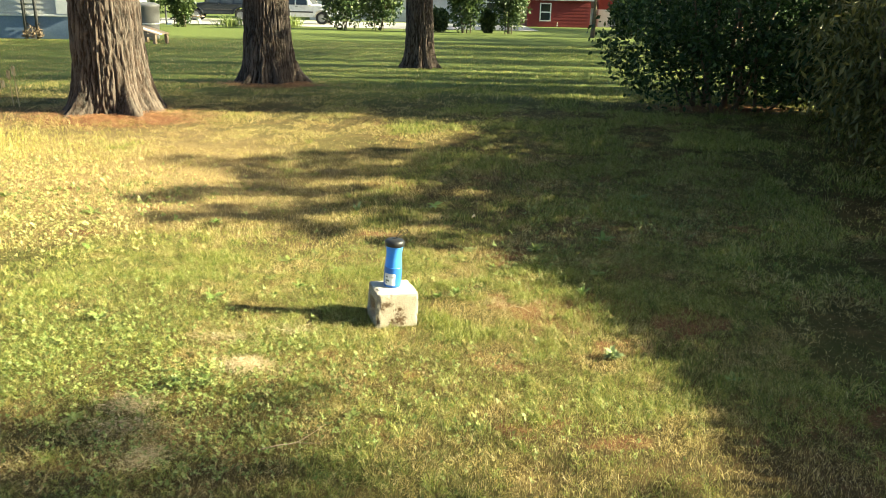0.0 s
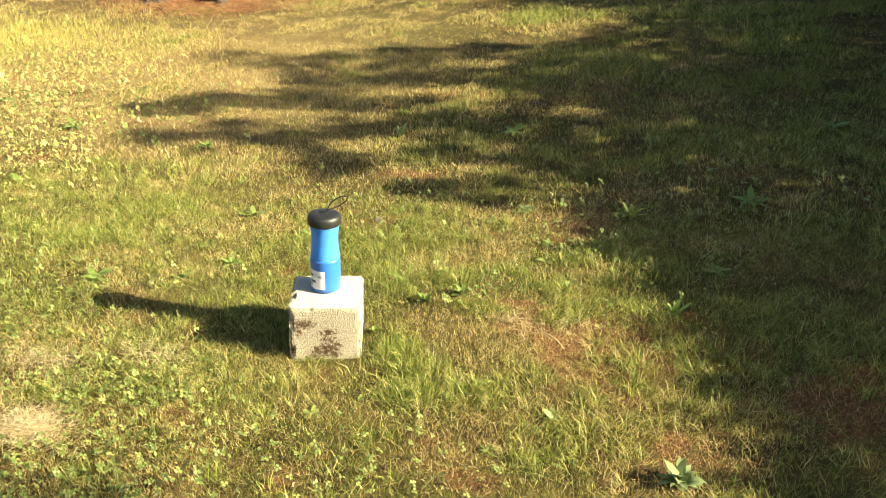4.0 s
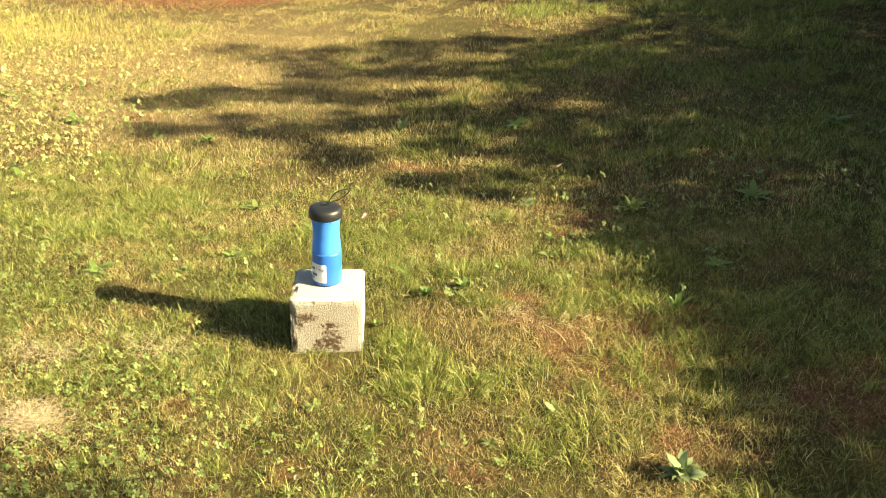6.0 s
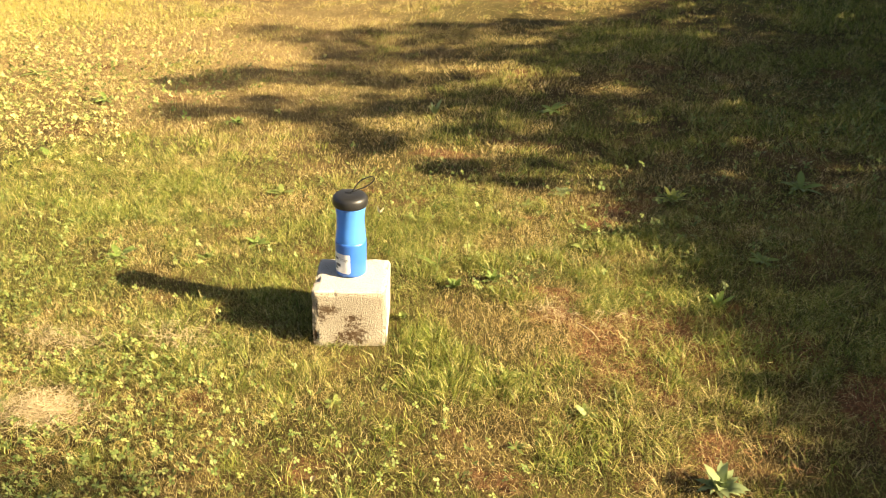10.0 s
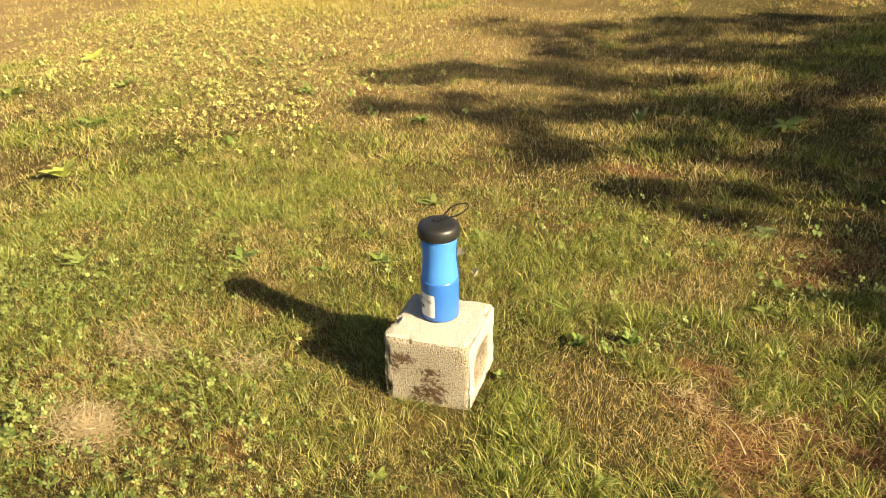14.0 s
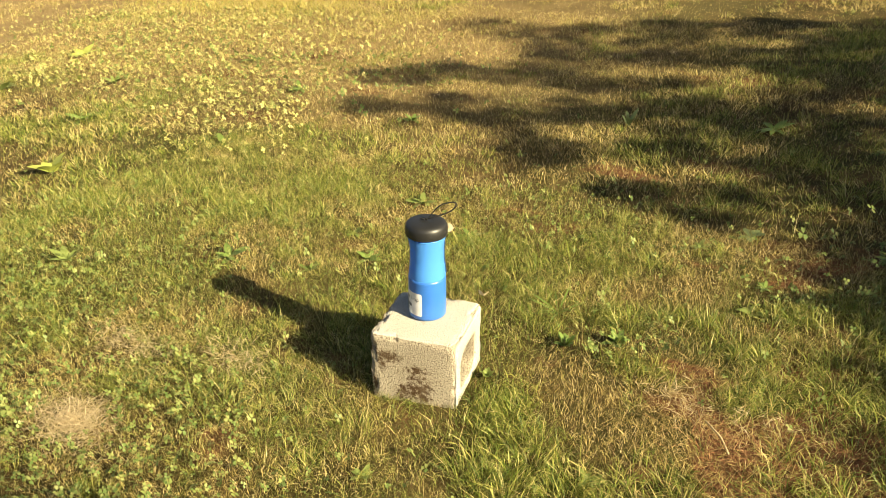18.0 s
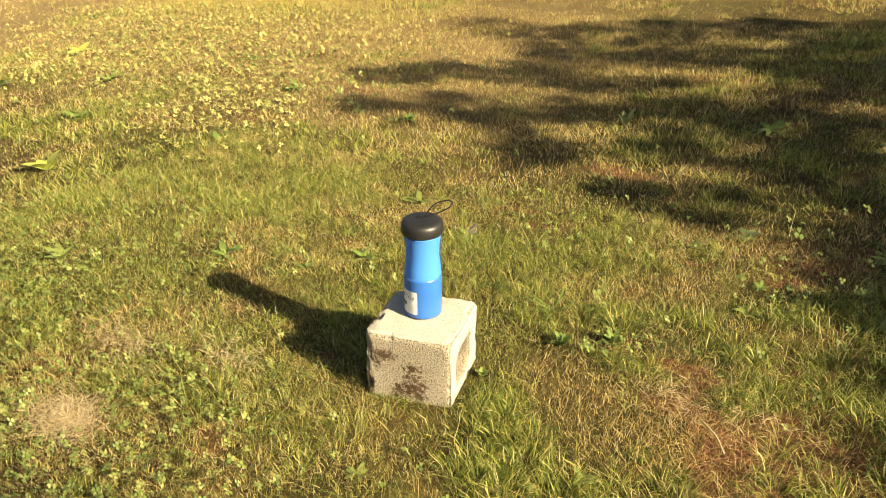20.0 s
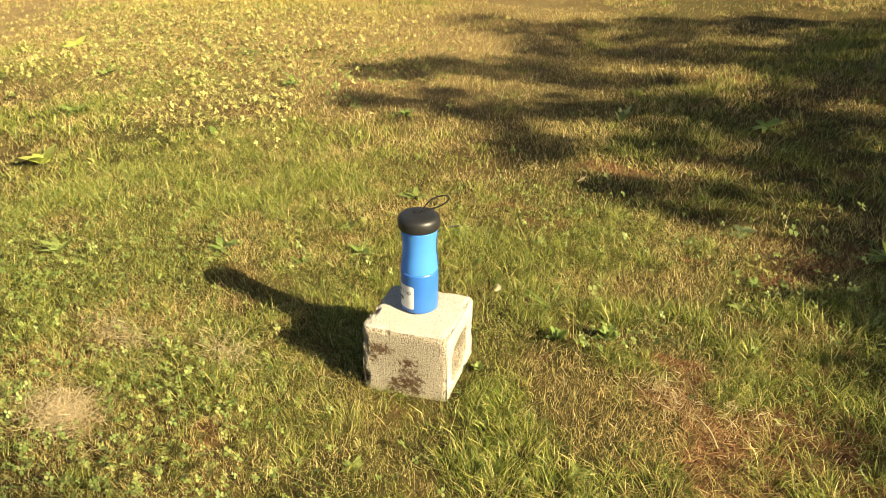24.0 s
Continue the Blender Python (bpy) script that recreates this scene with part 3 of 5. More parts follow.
    size = np.repeat(rng.uniform(0.7, 1.25, len(c)), per)
    blades("grass", p, length * size * rng.uniform(0.5, 1.1, k), width * rng.uniform(0.7, 1.3, k), rng.gamma(2.2, 0.2, k), rng.uniform(0.1, 0.9, k), GRASS,
           "tufts of longer green grass in the lawn", np.clip(rng.normal(0.05, 0.15, k), 0, 1))


tufts((-2.0, 2.1), (1.7, 4.7), 760, 42, 0.055, 0.0017)
tufts((-5.0, 4.7), (2.5, 7.2), 800, 28, 0.052, 0.0024)


def lush_patch(x, y, rx, ry, k):
    """Close-grown, upright green blades with an uneven rim."""
    p = rng.normal(0, 0.55, (k, 2)) * (rx, ry) + (x, y)
    p = p[(np.abs(p[:, 0] + 0.123) > 0.135) | (np.abs(p[:, 1] - 3.66) > 0.135)]
    p, way, u, w = clump(p, 0.05)
    k = len(p)
    blades("grass", p, rng.uniform(0.028, 0.062, k) * (0.7 + 0.5 * w), rng.uniform(0.0012, 0.0024, k), rng.gamma(2.0, 0.17, k), rng.uniform(0.1, 0.9, k), GRASS, "dense patch of longer green grass in the lawn",
           np.clip(rng.normal(0.04, 0.16, k), 0, 1), way=way)


for _t in LUSH:
    lush_patch(*_t)

# a stretch of taller yellowing grass before the first tree
_k = 11000
_p = np.column_stack([rng.normal(-4.4, 0.9, _k), rng.normal(7.1, 0.42, _k)])
blades("grass", _p, rng.uniform(0.03, 0.07, _k), rng.uniform(0.0025, 0.0045, _k), rng.gamma(2.0, 0.2, _k), rng.uniform(0.0, 0.7, _k), foliage("yellowing_blade", [(0.0, (0.27, 0.26, 0.05)), (0.6, (0.45, 0.4, 0.09)), (1.0, (0.62, 0.53, 0.2))], 0.3), "yellowing longer grass in full sun", plain=True)

# dead stems lying in the sward
THATCH = foliage("thatch", [(0.0, (0.09, 0.045, 0.022)), (0.5, (0.2, 0.125, 0.055)), (0.85, (0.36, 0.27, 0.12)), (1.0, (0.56, 0.45, 0.25))], 0.12, 0.75)
for _lo, _hi, _n, _s in (((-2.0, 2.1), (1.7, 4.8), 6500, 0.9), ((-4.5, 2.1), (-2.0, 4.8), 3500, 1.3), ((-5.0, 4.8), (2.6, 7.2), 3200, 1.5)):
    _p = np.column_stack([rng.uniform(_lo[0], _hi[0], int(_n * (_hi[0] - _lo[0]) * (_hi[1] - _lo[1]))), rng.uniform(_lo[1], _hi[1], int(_n * (_hi[0] - _lo[0]) * (_hi[1] - _lo[1])))])
    _k = len(_p)
    blades("grass", _p, _s * rng.uniform(0.015, 0.045, _k), _s * rng.uniform(0.0009, 0.0017, _k), rng.uniform(1.0, 1.5, _k), rng.uniform(0, 0.2, _k), THATCH,
           "dead straw-coloured stems lying in the lawn", lift=rng.uniform(0.0, 0.014, _k), plain=True)


def straw_patch(cx, cy, rx, ry, thick=3.2):
    k = int(52000 * rx * ry * thick)
    p = rng.normal(0, 0.55, (k, 2)) * (rx, ry) + (cx, cy)
    ob = blades("dry_straw", p, rng.uniform(0.02, 0.048, k), rng.uniform(0.0011, 0.0019, k), rng.uniform(1.15, 1.62, k), rng.uniform(-0.1, 0.15, k), STRAW,
                "matted patch of dead bleached grass on the lawn", lift=rng.uniform(0.012, 0.034, k))
    tagged(ob, category="straw")


for s in STRAWS:
    straw_patch(*s)

# long pale stems that lie loosely through the thin sward beside the block
for _c in ((0.62, 3.55, 0.3, 0.22, 1700), (0.5, 3.82, 0.3, 0.16, 1100), (0.45, 3.35, 0.5, 0.2, 900), (0.35, 4.2, 0.4, 0.2, 350), (0.95, 3.35, 0.35, 0.28, 300), (-0.75, 3.35, 0.4, 0.15, 500)):
    _k = _c[4]
    _p = rng.normal(0, 0.6, (_k, 2)) * _c[2:4] + _c[:2]
    _p = _p[(np.abs(_p[:, 0] + 0.12) > 0.14) | (np.abs(_p[:, 1] - 3.66) > 0.14)]
    _k = len(_p)
    tagged(blades("dry_straw", _p, rng.uniform(0.02, 0.06, _k), rng.uniform(0.0008, 0.0014, _k), rng.uniform(0.55, 1.55, _k), rng.uniform(-0.1, 0.35, _k), TAN,
                  "loose pale dead grass stems lying in thin grass", lift=rng.uniform(0.004, 0.026, _k)), category="straw")


def needles(cx, cy, rx, ry, k, fine=1.0):
    p = rng.normal(0, 0.6, (k, 2)) * (rx, ry) + (cx, cy)
    ob = blades("pine_needles", p, (1 if fine == 1 else 0.45) * rng.uniform(0.05, 0.11, k), fine * rng.uniform(0.003, 0.006, k), rng.uniform(1.3, 1.6, k), np.zeros(k), NEEDLE,
                "reddish fallen needles strewn round the tree roots", lift=0.02)
    tagged(ob, category="needles")


needles(-3.2, 8.36, 0.95, 0.4, 6200)
needles(-2.25, 11.2, 0.75, 0.4, 3600)
needles(0.55, 3.76, 0.12, 0.06, 190, 0.3)
needles(0.95, 3.4, 0.12, 0.1, 60, 0.3)


def clover(spots_, per, size, material=CLOVER):
    """Three-part leaves on short stalks."""
    pts = np.vstack([rng.normal(0, 0.6, (int(per * rx * ry), 2)) * (rx, ry) + (cx, cy) for cx, cy, rx, ry in spots_])
    pts = pts[(np.abs(pts[:, 0] + 0.105) > 0.13) | (np.abs(pts[:, 1] - 3.66) > 0.13)]
    pts = pts[spots(pts[:, 0], pts[:, 1], [(-0.67, 3.10, 0.1, 0.065, 1.0)]) < 0.45]
    k = len(pts)
    r = size * rng.uniform(0.6, 1.35, k)
    h = rng.uniform(0.018, 0.05, k)
    a0 = rng.uniform(0, math.tau, k)
    tilt = rng.normal(0, 0.55, (k, 2))
    vs, fs = [], []
    c = np.column_stack([pts, lie(pts[:, 0], pts[:, 1]) + h])
    shape = [(0.05, 0.0, 0), (0.5, 0.42, 0.1), (1.0, 0.36, 0.05), (0.93, 0.0, -0.02), (1.0, -0.36, 0.05), (0.5, -0.42, 0.1)]
    for j in range(3):
        a = a0 + j * math.tau / 3 + rng.normal(0, 0.12, k)
        ca, sa = np.cos(a), np.sin(a)
        for u, w, z in shape:
            x, y = r * (u * ca - w * sa), r * (u * sa + w * ca)
            vs.append(c + np.column_stack([x, y, r * z + x * tilt[:, 0] + y * tilt[:, 1]]))
    v = np.stack(vs, 1).reshape(-1, 3)
    i = np.arange(k)[:, None] * 18
    f = np.vstack([i + 6 * j + np.array(q) for j in range(3) for q in ((0, 1, 2, 3), (0, 3, 4, 5))])
    ob = arrays("clover", v, f, material)
    return tagged(ob, "low green clover growing through the lawn", "clover", kind="stuff")


clover([(-1.25, 3.3, 0.5, 0.35), (-0.95, 2.95, 0.35, 0.2), (-0.5, 2.9, 0.45, 0.25), (-0.45, 3.25, 0.35, 0.2), (-1.7, 3.0, 0.5, 0.5), (-0.75, 2.5, 0.5, 0.3)], 7600, 0.0062)
clover([(-0.83, 3.0, 0.07, 0.06), (-0.9, 2.93, 0.06, 0.06), (-0.97, 2.82, 0.06, 0.05)], 6000, 0.0115)
clover([(-0.2, 3.0, 0.5, 0.2), (0.25, 3.2, 0.35, 0.15), (-1.0, 3.85, 0.6, 0.35), (-1.8, 3.8, 0.6, 0.4), (0.25, 2.7, 0.6, 0.4), (0.7, 4.5, 0.5, 0.4), (-0.3, 4.6, 0.6, 0.4), (-2.6, 4.9, 0.9, 0.6)], 1900, 0.0062)
clover([(0.2, 3.93, 0.09, 0.06), (0.3, 4.02, 0.08, 0.05), (0.0, 3.73, 0.03, 0.03), (0.68, 4.68, 0.08, 0.06), (0.5, 4.35, 0.08, 0.06)], 9000, 0.0062)
clover([(-3.5, 5.4, 1.0, 0.7), (-2.2, 5.6, 1.0, 0.6), (1.5, 5.4, 0.9, 0.9), (-4.4, 6.0, 1.2, 0.8)], 700, 0.0105)
# clover on the sunny side, in the colour brightened for sunlight
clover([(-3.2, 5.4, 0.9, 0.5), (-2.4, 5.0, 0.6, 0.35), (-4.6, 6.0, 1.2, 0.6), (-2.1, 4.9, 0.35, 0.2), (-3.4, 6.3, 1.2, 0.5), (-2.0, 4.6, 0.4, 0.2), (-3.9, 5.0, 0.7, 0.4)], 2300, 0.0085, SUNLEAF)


# ---- concrete block and the trap on it ----


def rounded_rect(hw, hh, r, k):
    """k points round a rounded rectangle, evenly by arc, from the right middle."""
    pts = []
    for cx, cy, a0 in ((hw - r, hh - r, 0), (-hw + r, hh - r, 90), (-hw + r, -hh + r, 180), (hw - r, -hh + r, 270)):
        for a in np.linspace(a0, a0 + 90, 9):
            pts.append((cx + r * math.cos(radians(a)), cy + r * math.sin(radians(a))))
    pts = np.array(pts + [pts[0]])
    s = np.concatenate([[0], np.cumsum(np.hypot(*np.diff(pts, axis=0).T))])
    u = np.linspace(0, s[-1], k, endpoint=False)
    return np.column_stack([np.interp(u, s, pts[:, 0]), np.interp(u, s, pts[:, 1])])


def concrete_block():
    half, k = 0.097, 176
    outer, inner = rounded_rect(half, half, 0.009, k), rounded_rect(0.057, 0.047, 0.03, k) + np.array([-0.004, 0.004])
    loops = []                                     # (x, profile)
    for u in np.linspace(0, 1, 5):
        loops.append((half, inner + (outer - inner) * (0.02 + 0.9 * u)))
    for a in (30, 60, 90):
        loops.append((half - 0.010 * (1 - math.cos(radians(a))), outer * (1 - 0.1 * (1 - math.sin(radians(a))))))
    for x in np.linspace(half - 0.0115, -half + 0.0115, 44):
        loops.append((x, outer))
    right = loops[:8]
    loops += [(-x, p) for x, p in right[::-1]]
    for x in np.linspace(-half, half, 14)[1:-1]:
        taper = 1 + 0.03 * x / half
        loops.append((x, inner * taper))
    v = np.array([[(x, p[0], p[1] + half) for p in prof] for x, prof in loops]).reshape(-1, 3)
    n = len(loops)
    i, j = np.meshgrid(np.arange(n), np.arange(k), indexing="ij")
    f = np.stack([i * k + j, i * k + (j + 1) % k, (i + 1) % n * k + (j + 1) % k, (i + 1) % n * k + j], -1).reshape(-1, 4)
    for q in v:
        p = Vector(q)
        d = 0.0006 * noise.noise(p * 190) + 0.0009 * noise.noise(p * 70) + 0.0007 * noise.noise(p * 22)
        edge = sum(abs(abs(c) - half) < 0.012 for c in (q[0], q[1], q[2] - half))
        if edge >= 2:
            d -= 0.008 * max(0, noise.noise(p * 38 + Vector((3, 1, 2))) + 0.05) + 0.003 * max(0, noise.noise(p * 120))
        dirn = Vector((q[0], q[1], q[2] - half)).normalized()
        q += np.array(dirn) * d
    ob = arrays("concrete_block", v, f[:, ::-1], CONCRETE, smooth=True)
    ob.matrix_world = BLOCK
    tagged(ob, "hollow tan concrete half block with brown stains, standing in the grass", "concrete block")


concrete_block()


def bottle_radius(z):
    zs = [0, 0.004, 0.02, 0.075, 0.093, 0.107, 0.133, 0.158, 0.175, 0.19]
    rs = [0.0345, 0.0378, 0.0385, 0.0385, 0.0382, 0.037, 0.0342, 0.0344, 0.0366, 0.0385]
    return float(np.interp(z, zs, rs))


def insect_trap():
    t = thing("insect_trap", (0, 0, 0), "blue plastic bottle trap with black cap standing on the concrete block", "trap")
    t.matrix_world = BLOCK @ pose(-0.004, 0.016, 0.1945, 0, 0, -18.0) @ Matrix.Scale(1.05, 4)
    seam = 0.093
    ragged = lambda a, z: 0.0022 * noise.noise(Vector((3.5 * math.cos(a), 3.5 * math.sin(a), 1.3))) + 0.0012 * noise.noise(Vector((14 * math.cos(a), 14 * math.sin(a), 5.0)))
    low = [(0, 0.002), (0.03, 0.0), (0.0345, 0.0008)] + [(bottle_radius(z) + 0.0006, z) for z in np.linspace(0.004, seam - 0.006, 14)]
    part("lower_body", lathe(low + [(bottle_radius(seam) + 0.0006, seam), (bottle_radius(seam) - 0.0008, seam)], 96, lambda a, z: ragged(a, z) if z > seam - 0.003 else 0), BLUE_LOW, t, "darker blue lower half with an uneven rim", True)
    up = [(bottle_radius(z), z) for z in np.linspace(seam - 0.014, 0.1875, 20)]
    part("upper_body", lathe(up, 96), BLUE_TOP, t, "lighter blue waisted upper half", True)
    # hidden strip of entry slits on one side
    strip = bmesh.new()
    for i, z in enumerate(np.linspace(0.1, 0.176, 9)):
        a = radians(44)
        r = bottle_radius(z) + 0.0005
        box(strip, (-0.0015, -0.004 - 0.001 * (i % 2), -0.0032), (0.0016, 0.004 + 0.0012 * (i % 3), 0.0032), 0.0006, Matrix.Translation((r * math.cos(a), r * math.sin(a), z)) @ Matrix.Rotation(a, 4, "Z"))
    part("entry_slits", strip, BLUE_EDGE, t, "dark toothed strip of entry slits")
    cap = [(0, 0.1865), (0.0385, 0.1865), (0.0418, 0.1872), (0.0432, 0.1905), (0.0434, 0.1985), (0.0428, 0.2050), (0.0408, 0.2100), (0.037, 0.2132), (0.030, 0.2148), (0.018, 0.2158), (0.006, 0.2160), (0.0045, 0.2155), (0, 0.2153)]
    part("cap", lathe(cap, 80), BLACK, t, "black domed screw cap", True)
    ring = tube(bmesh.new(), [(bottle_radius(0.18) * 1.02 * math.cos(a), bottle_radius(0.18) * 1.02 * math.sin(a), 0.183) for a in np.linspace(0, math.tau, 49)], 0.0013, seg=6)
    part("collar", ring, BLUE_TOP, t, smooth=True)
    loop = curve_pts([(0.0, 0.0, 0.2165), (0.006, 0.005, 0.2235), (0.012, 0.009, 0.235), (0.024, 0.017, 0.249), (0.042, 0.029, 0.2555), (0.051, 0.032, 0.2515), (0.046, 0.027, 0.2415), (0.032, 0.017, 0.2315), (0.017, 0.008, 0.2255), (0.005, 0.002, 0.2205)], 63)
    part("hanging_loop", tube(bmesh.new(), loop, 0.0014, seg=8), CORD, t, "thin black hanging cord bent into a loop", True)
    knot = bmesh.new()
    for c in ((0.001, 0, 0.2190), (-0.004, -0.003, 0.2183)):
        bmesh.ops.create_icosphere(knot, subdivisions=2, radius=0.0024, matrix=Matrix.Translation(c) @ Matrix.Diagonal((1.4, 0.8, 0.7, 1)))
    tube(knot, [(-0.002, 0.001, 0.2185), (-0.008, -0.004, 0.2187), (-0.012, -0.004, 0.2181)], 0.001, 0.0008)
    part("knot", knot, CORD, t)

    # label wrapped round the lower body
    def wrap(u, z, off):
        a = radians(-70) - u / 0.039
        return ((0.0391 + off) * math.cos(a), (0.0391 + off) * math.sin(a), z)
    w, z0, z1, nu, nz = 0.051, 0.013, 0.066, 28, 14
    bm = bmesh.new()
    grid = []
    for i in range(nu + 1):
        for j in range(nz + 1):
            u, z = w * i / nu, z0 + (z1 - z0) * j / nz
            # rounded corners
            du, dz = min(u, w - u), min(z - z0, z1 - z)
            if du < 0.003 and dz < 0.003:
                u = u + (0.0009 if u < w / 2 else -0.0009) * (du < 0.001)
                z = z + (0.0009 if z < 0.04 else -0.0009) * (dz < 0.001)
            grid.append(bm.verts.new(wrap(u, z, 0.0004)))
    for i in range(nu):
        for j in range(nz):
            q = i * (nz + 1) + j
            bm.faces.new((grid[q], grid[q + 1], grid[q + nz + 2], grid[q + nz + 1]))
    bmesh.ops.recalc_face_normals(bm, faces=bm.faces)
    lab = part("label", bm, PAPER, t, "white paper label with grey printing")

    def printed(text, u_right, z, size):
        cu = bpy.data.curves.new("lettering", "FONT")
        cu.body, cu.size, cu.align_x = text, size, "RIGHT"
        ob = new("lettering", cu)
        me = bpy.data.meshes.new_from_object(ob.evaluated_get(bpy.context.evaluated_depsgraph_get()))
        bpy.data.objects.remove(ob)
        bm = bmesh.new()
        bm.from_mesh(me)
        bmesh.ops.subdivide_edges(bm, edges=bm.edges, cuts=1)
        for v in bm.verts:
            v.co = wrap(u_right - v.co.x, z + v.co.y, 0.0009)
        part("lettering", bm, INK, lab)
    printed("Trap", 0.006, 0.0475, 0.0125)
    def bar(u0, u1, za, zb):
        bm = bmesh.new()
        n = max(2, int((u1 - u0) / 0.002))
        row = [(bm.verts.new(wrap(u0 + (u1 - u0) * i / n, za, 0.0009)), bm.verts.new(wrap(u0 + (u1 - u0) * i / n, zb, 0.0009))) for i in range(n + 1)]
        for p, q in zip(row, row[1:]):
            bm.faces.new((p[0], p[1], q[1], q[0]))
        part("print_bar", bm, INK, lab)
    for u0, u1, za, zb in ((0.033, 0.046, 0.0475, 0.0545), (0.026, 0.044, 0.03, 0.038), (0.036, 0.046, 0.022, 0.027)):
        bar(u0, u1, za, zb)
    return t


insect_trap()


# ---- weeds and litter on the lawn ----
def leaf_strip(length, width, rise, droop, lobes=0.0, fold=0.15, n=8, shape=1.0):
    """Vertices and quads of one leaf that rises from the root and droops; it runs along +x."""
    v, f = [], []
    for i in range(n + 1):
        u = i / n
        w = width / 2 * (math.sin(math.pi * min(1, 0.06 + 0.94 * u ** shape)) ** 0.8) * (1 + lobes * math.sin(u * 19))
        x = length * u * math.cos(rise - droop * u * 0.5)
        z = length * u * math.sin(rise - droop * u * 0.5)
        v += [(x, -w, z + fold * w), (x, 0, z), (x, w, z + fold * w)]
    for i in range(n):
        a = 3 * i
        f += [(a, a + 1, a + 4, a + 3), (a + 1, a + 2, a + 5, a + 4)]
    return np.array(v), np.array(f)


def rosette(place, count, length, width, rise, droop, material, name, label, lobes=0.0, spin=0.0, shape=1.0, layer=1):
    t = thing(name, (*place, float(lie(*place)) + 0.004), label, "weed", "weeds in the lawn")
    r = random.Random(int(1000 * (place[0] * 7 + place[1])))
    for k in range(count):
        a = math.tau * k / count * 1.0 + spin + r.uniform(-0.25, 0.25)
        s = r.uniform(0.65, 1.15)
        v, f = leaf_strip(length * s, width * s, rise + r.uniform(-0.2, 0.25) + 0.25 * (k % layer), droop + r.uniform(-0.2, 0.2), lobes, shape=shape)
        m = Matrix.Rotation(a, 4, "Z") @ Matrix.Rotation(r.uniform(-0.3, 0.3), 4, "X")
        v = v @ np.array(m.to_3x3()).T
        arrays("leaf", v, f, material, t, smooth=True)
    return t


rosette((0.845, 3.28), 26, 0.055, 0.019, 0.85, 1.3, PALE, "woolly_plant", "pale grey-green woolly broadleaf plant in the lawn", lobes=0.1, layer=4, shape=0.75)
rosette((-2.345, 4.01), 6, 0.088, 0.055, 0.85, 0.5, LIME, "plantain", "bright yellow-green broad plantain in sunlit grass", shape=0.7)
rosette((0.19, 3.99), 30, 0.036, 0.013, 0.6, 0.6, WEED, "dandelion", "green dandelion rosette with toothed leaves", lobes=0.3, layer=3)
rosette((0.09, 3.92), 18, 0.035, 0.013, 0.8, 0.5, WEED, "dandelion", "green dandelion rosette with toothed leaves", lobes=0.3, layer=2)
rosette((0.0, 4.045), 11, 0.085, 0.005, 0.35, 0.25, WEED, "grass_tussock", "spreading coarse green grass tussock")
rosette((0.66, 4.69), 18, 0.06, 0.017, 0.5, 0.6, LIME, "dandelion", "yellow-green dandelion rosette at the edge of the shade", lobes=0.25, layer=3)
rosette((0.0, 3.725), 10, 0.028, 0.014, 0.9, 0.6, CLOVER, "small_weed", "small bright weed against the concrete block", layer=2)
rosette((0.83, 4.0), 11, 0.06, 0.013, 1.1, 0.5, WEED, "upright_weed", "upright green weed at the shade's edge", layer=2)
rosette((-4.28, 5.36), 7, 0.12, 0.06, 0.6, 0.6, LIME, "plantain", "bright yellow-green broad plantain in sunlit grass", shape=0.7)
rosette((1.54, 5.97), 14, 0.09, 0.028, 0.4, 0.7, WEED, "dandelion", "green dandelion rosette in the shade", lobes=0.25, layer=2)
rosette((0.05, 5.65), 10, 0.08, 0.025, 0.3, 0.6, WEED, "plantain", "green plantain in the dappled shade", shape=0.75)
rosette((-0.48, 5.48), 12, 0.075, 0.016, 1.05, 0.5, PALE, "grey_weed", "pale grey-green upright weed in dappled shade", layer=2)
rosette((0.27, 4.7), 5, 0.045, 0.03, 0.3, 0.4, PALE, "pale_weed", "small pale round-leaved weed in the lawn", shape=0.8)
_r = random.Random(5)
for _x, _y, _l in ((-1.0, 3.82, 0.06), (-0.62, 4.02, 0.05), (-0.45, 4.3, 0.055), (-1.45, 3.55, 0.06), (0.42, 3.3, 0.03), (-1.9, 4.55, 0.08), (-2.9, 4.5, 0.09),
                   (-3.4, 5.0, 0.09), (-2.2, 5.3, 0.08), (-1.35, 5.15, 0.05), (0.41, 4.27, 0.035), (0.4, 4.41, 0.03), (0.17, 4.57, 0.04), (-0.72, 3.88, 0.04), (-0.78, 4.14, 0.035), (-1.33, 4.01, 0.04), (-1.33, 3.45, 0.035), (0.34, 3.55, 0.035), (-0.03, 3.33, 0.03), (-0.79, 2.99, 0.045), (0.95, 4.3, 0.05), (1.1, 4.9, 0.08), (-3.9, 4.6, 0.1), (-3.0, 5.7, 0.1), (0.55, 3.45, 0.035), (-1.2, 2.7, 0.05),
                   (-0.2, 2.75, 0.04), (-1.75, 2.95, 0.07), (-0.75, 4.45, 0.06), (1.3, 3.1, 0.06)):
    rosette((_x, _y), _r.choice((7, 9, 11)), _l, _l * _r.uniform(0.28, 0.42), _r.uniform(0.15, 0.5), 0.5, _r.choice((WEED, CLOVER, WEED)), "small_weed", "small green broadleaf weed among the grass", lobes=_r.choice((0, 0.2)), spin=_r.uniform(0, 6), layer=2)


def fallen_leaf(x, y, size, turn):
    v, f = leaf_strip(size, size * 0.55, 0.25, 0.7, 0.12, 0.4, 8)
    ob = arrays("fallen_leaf", v, f, LITTER, smooth=True)
    ob.matrix_world = pose(x, y, float(lie(x, y)) + 0.035, _r.uniform(-25, 25), _r.uniform(-20, 20), turn)
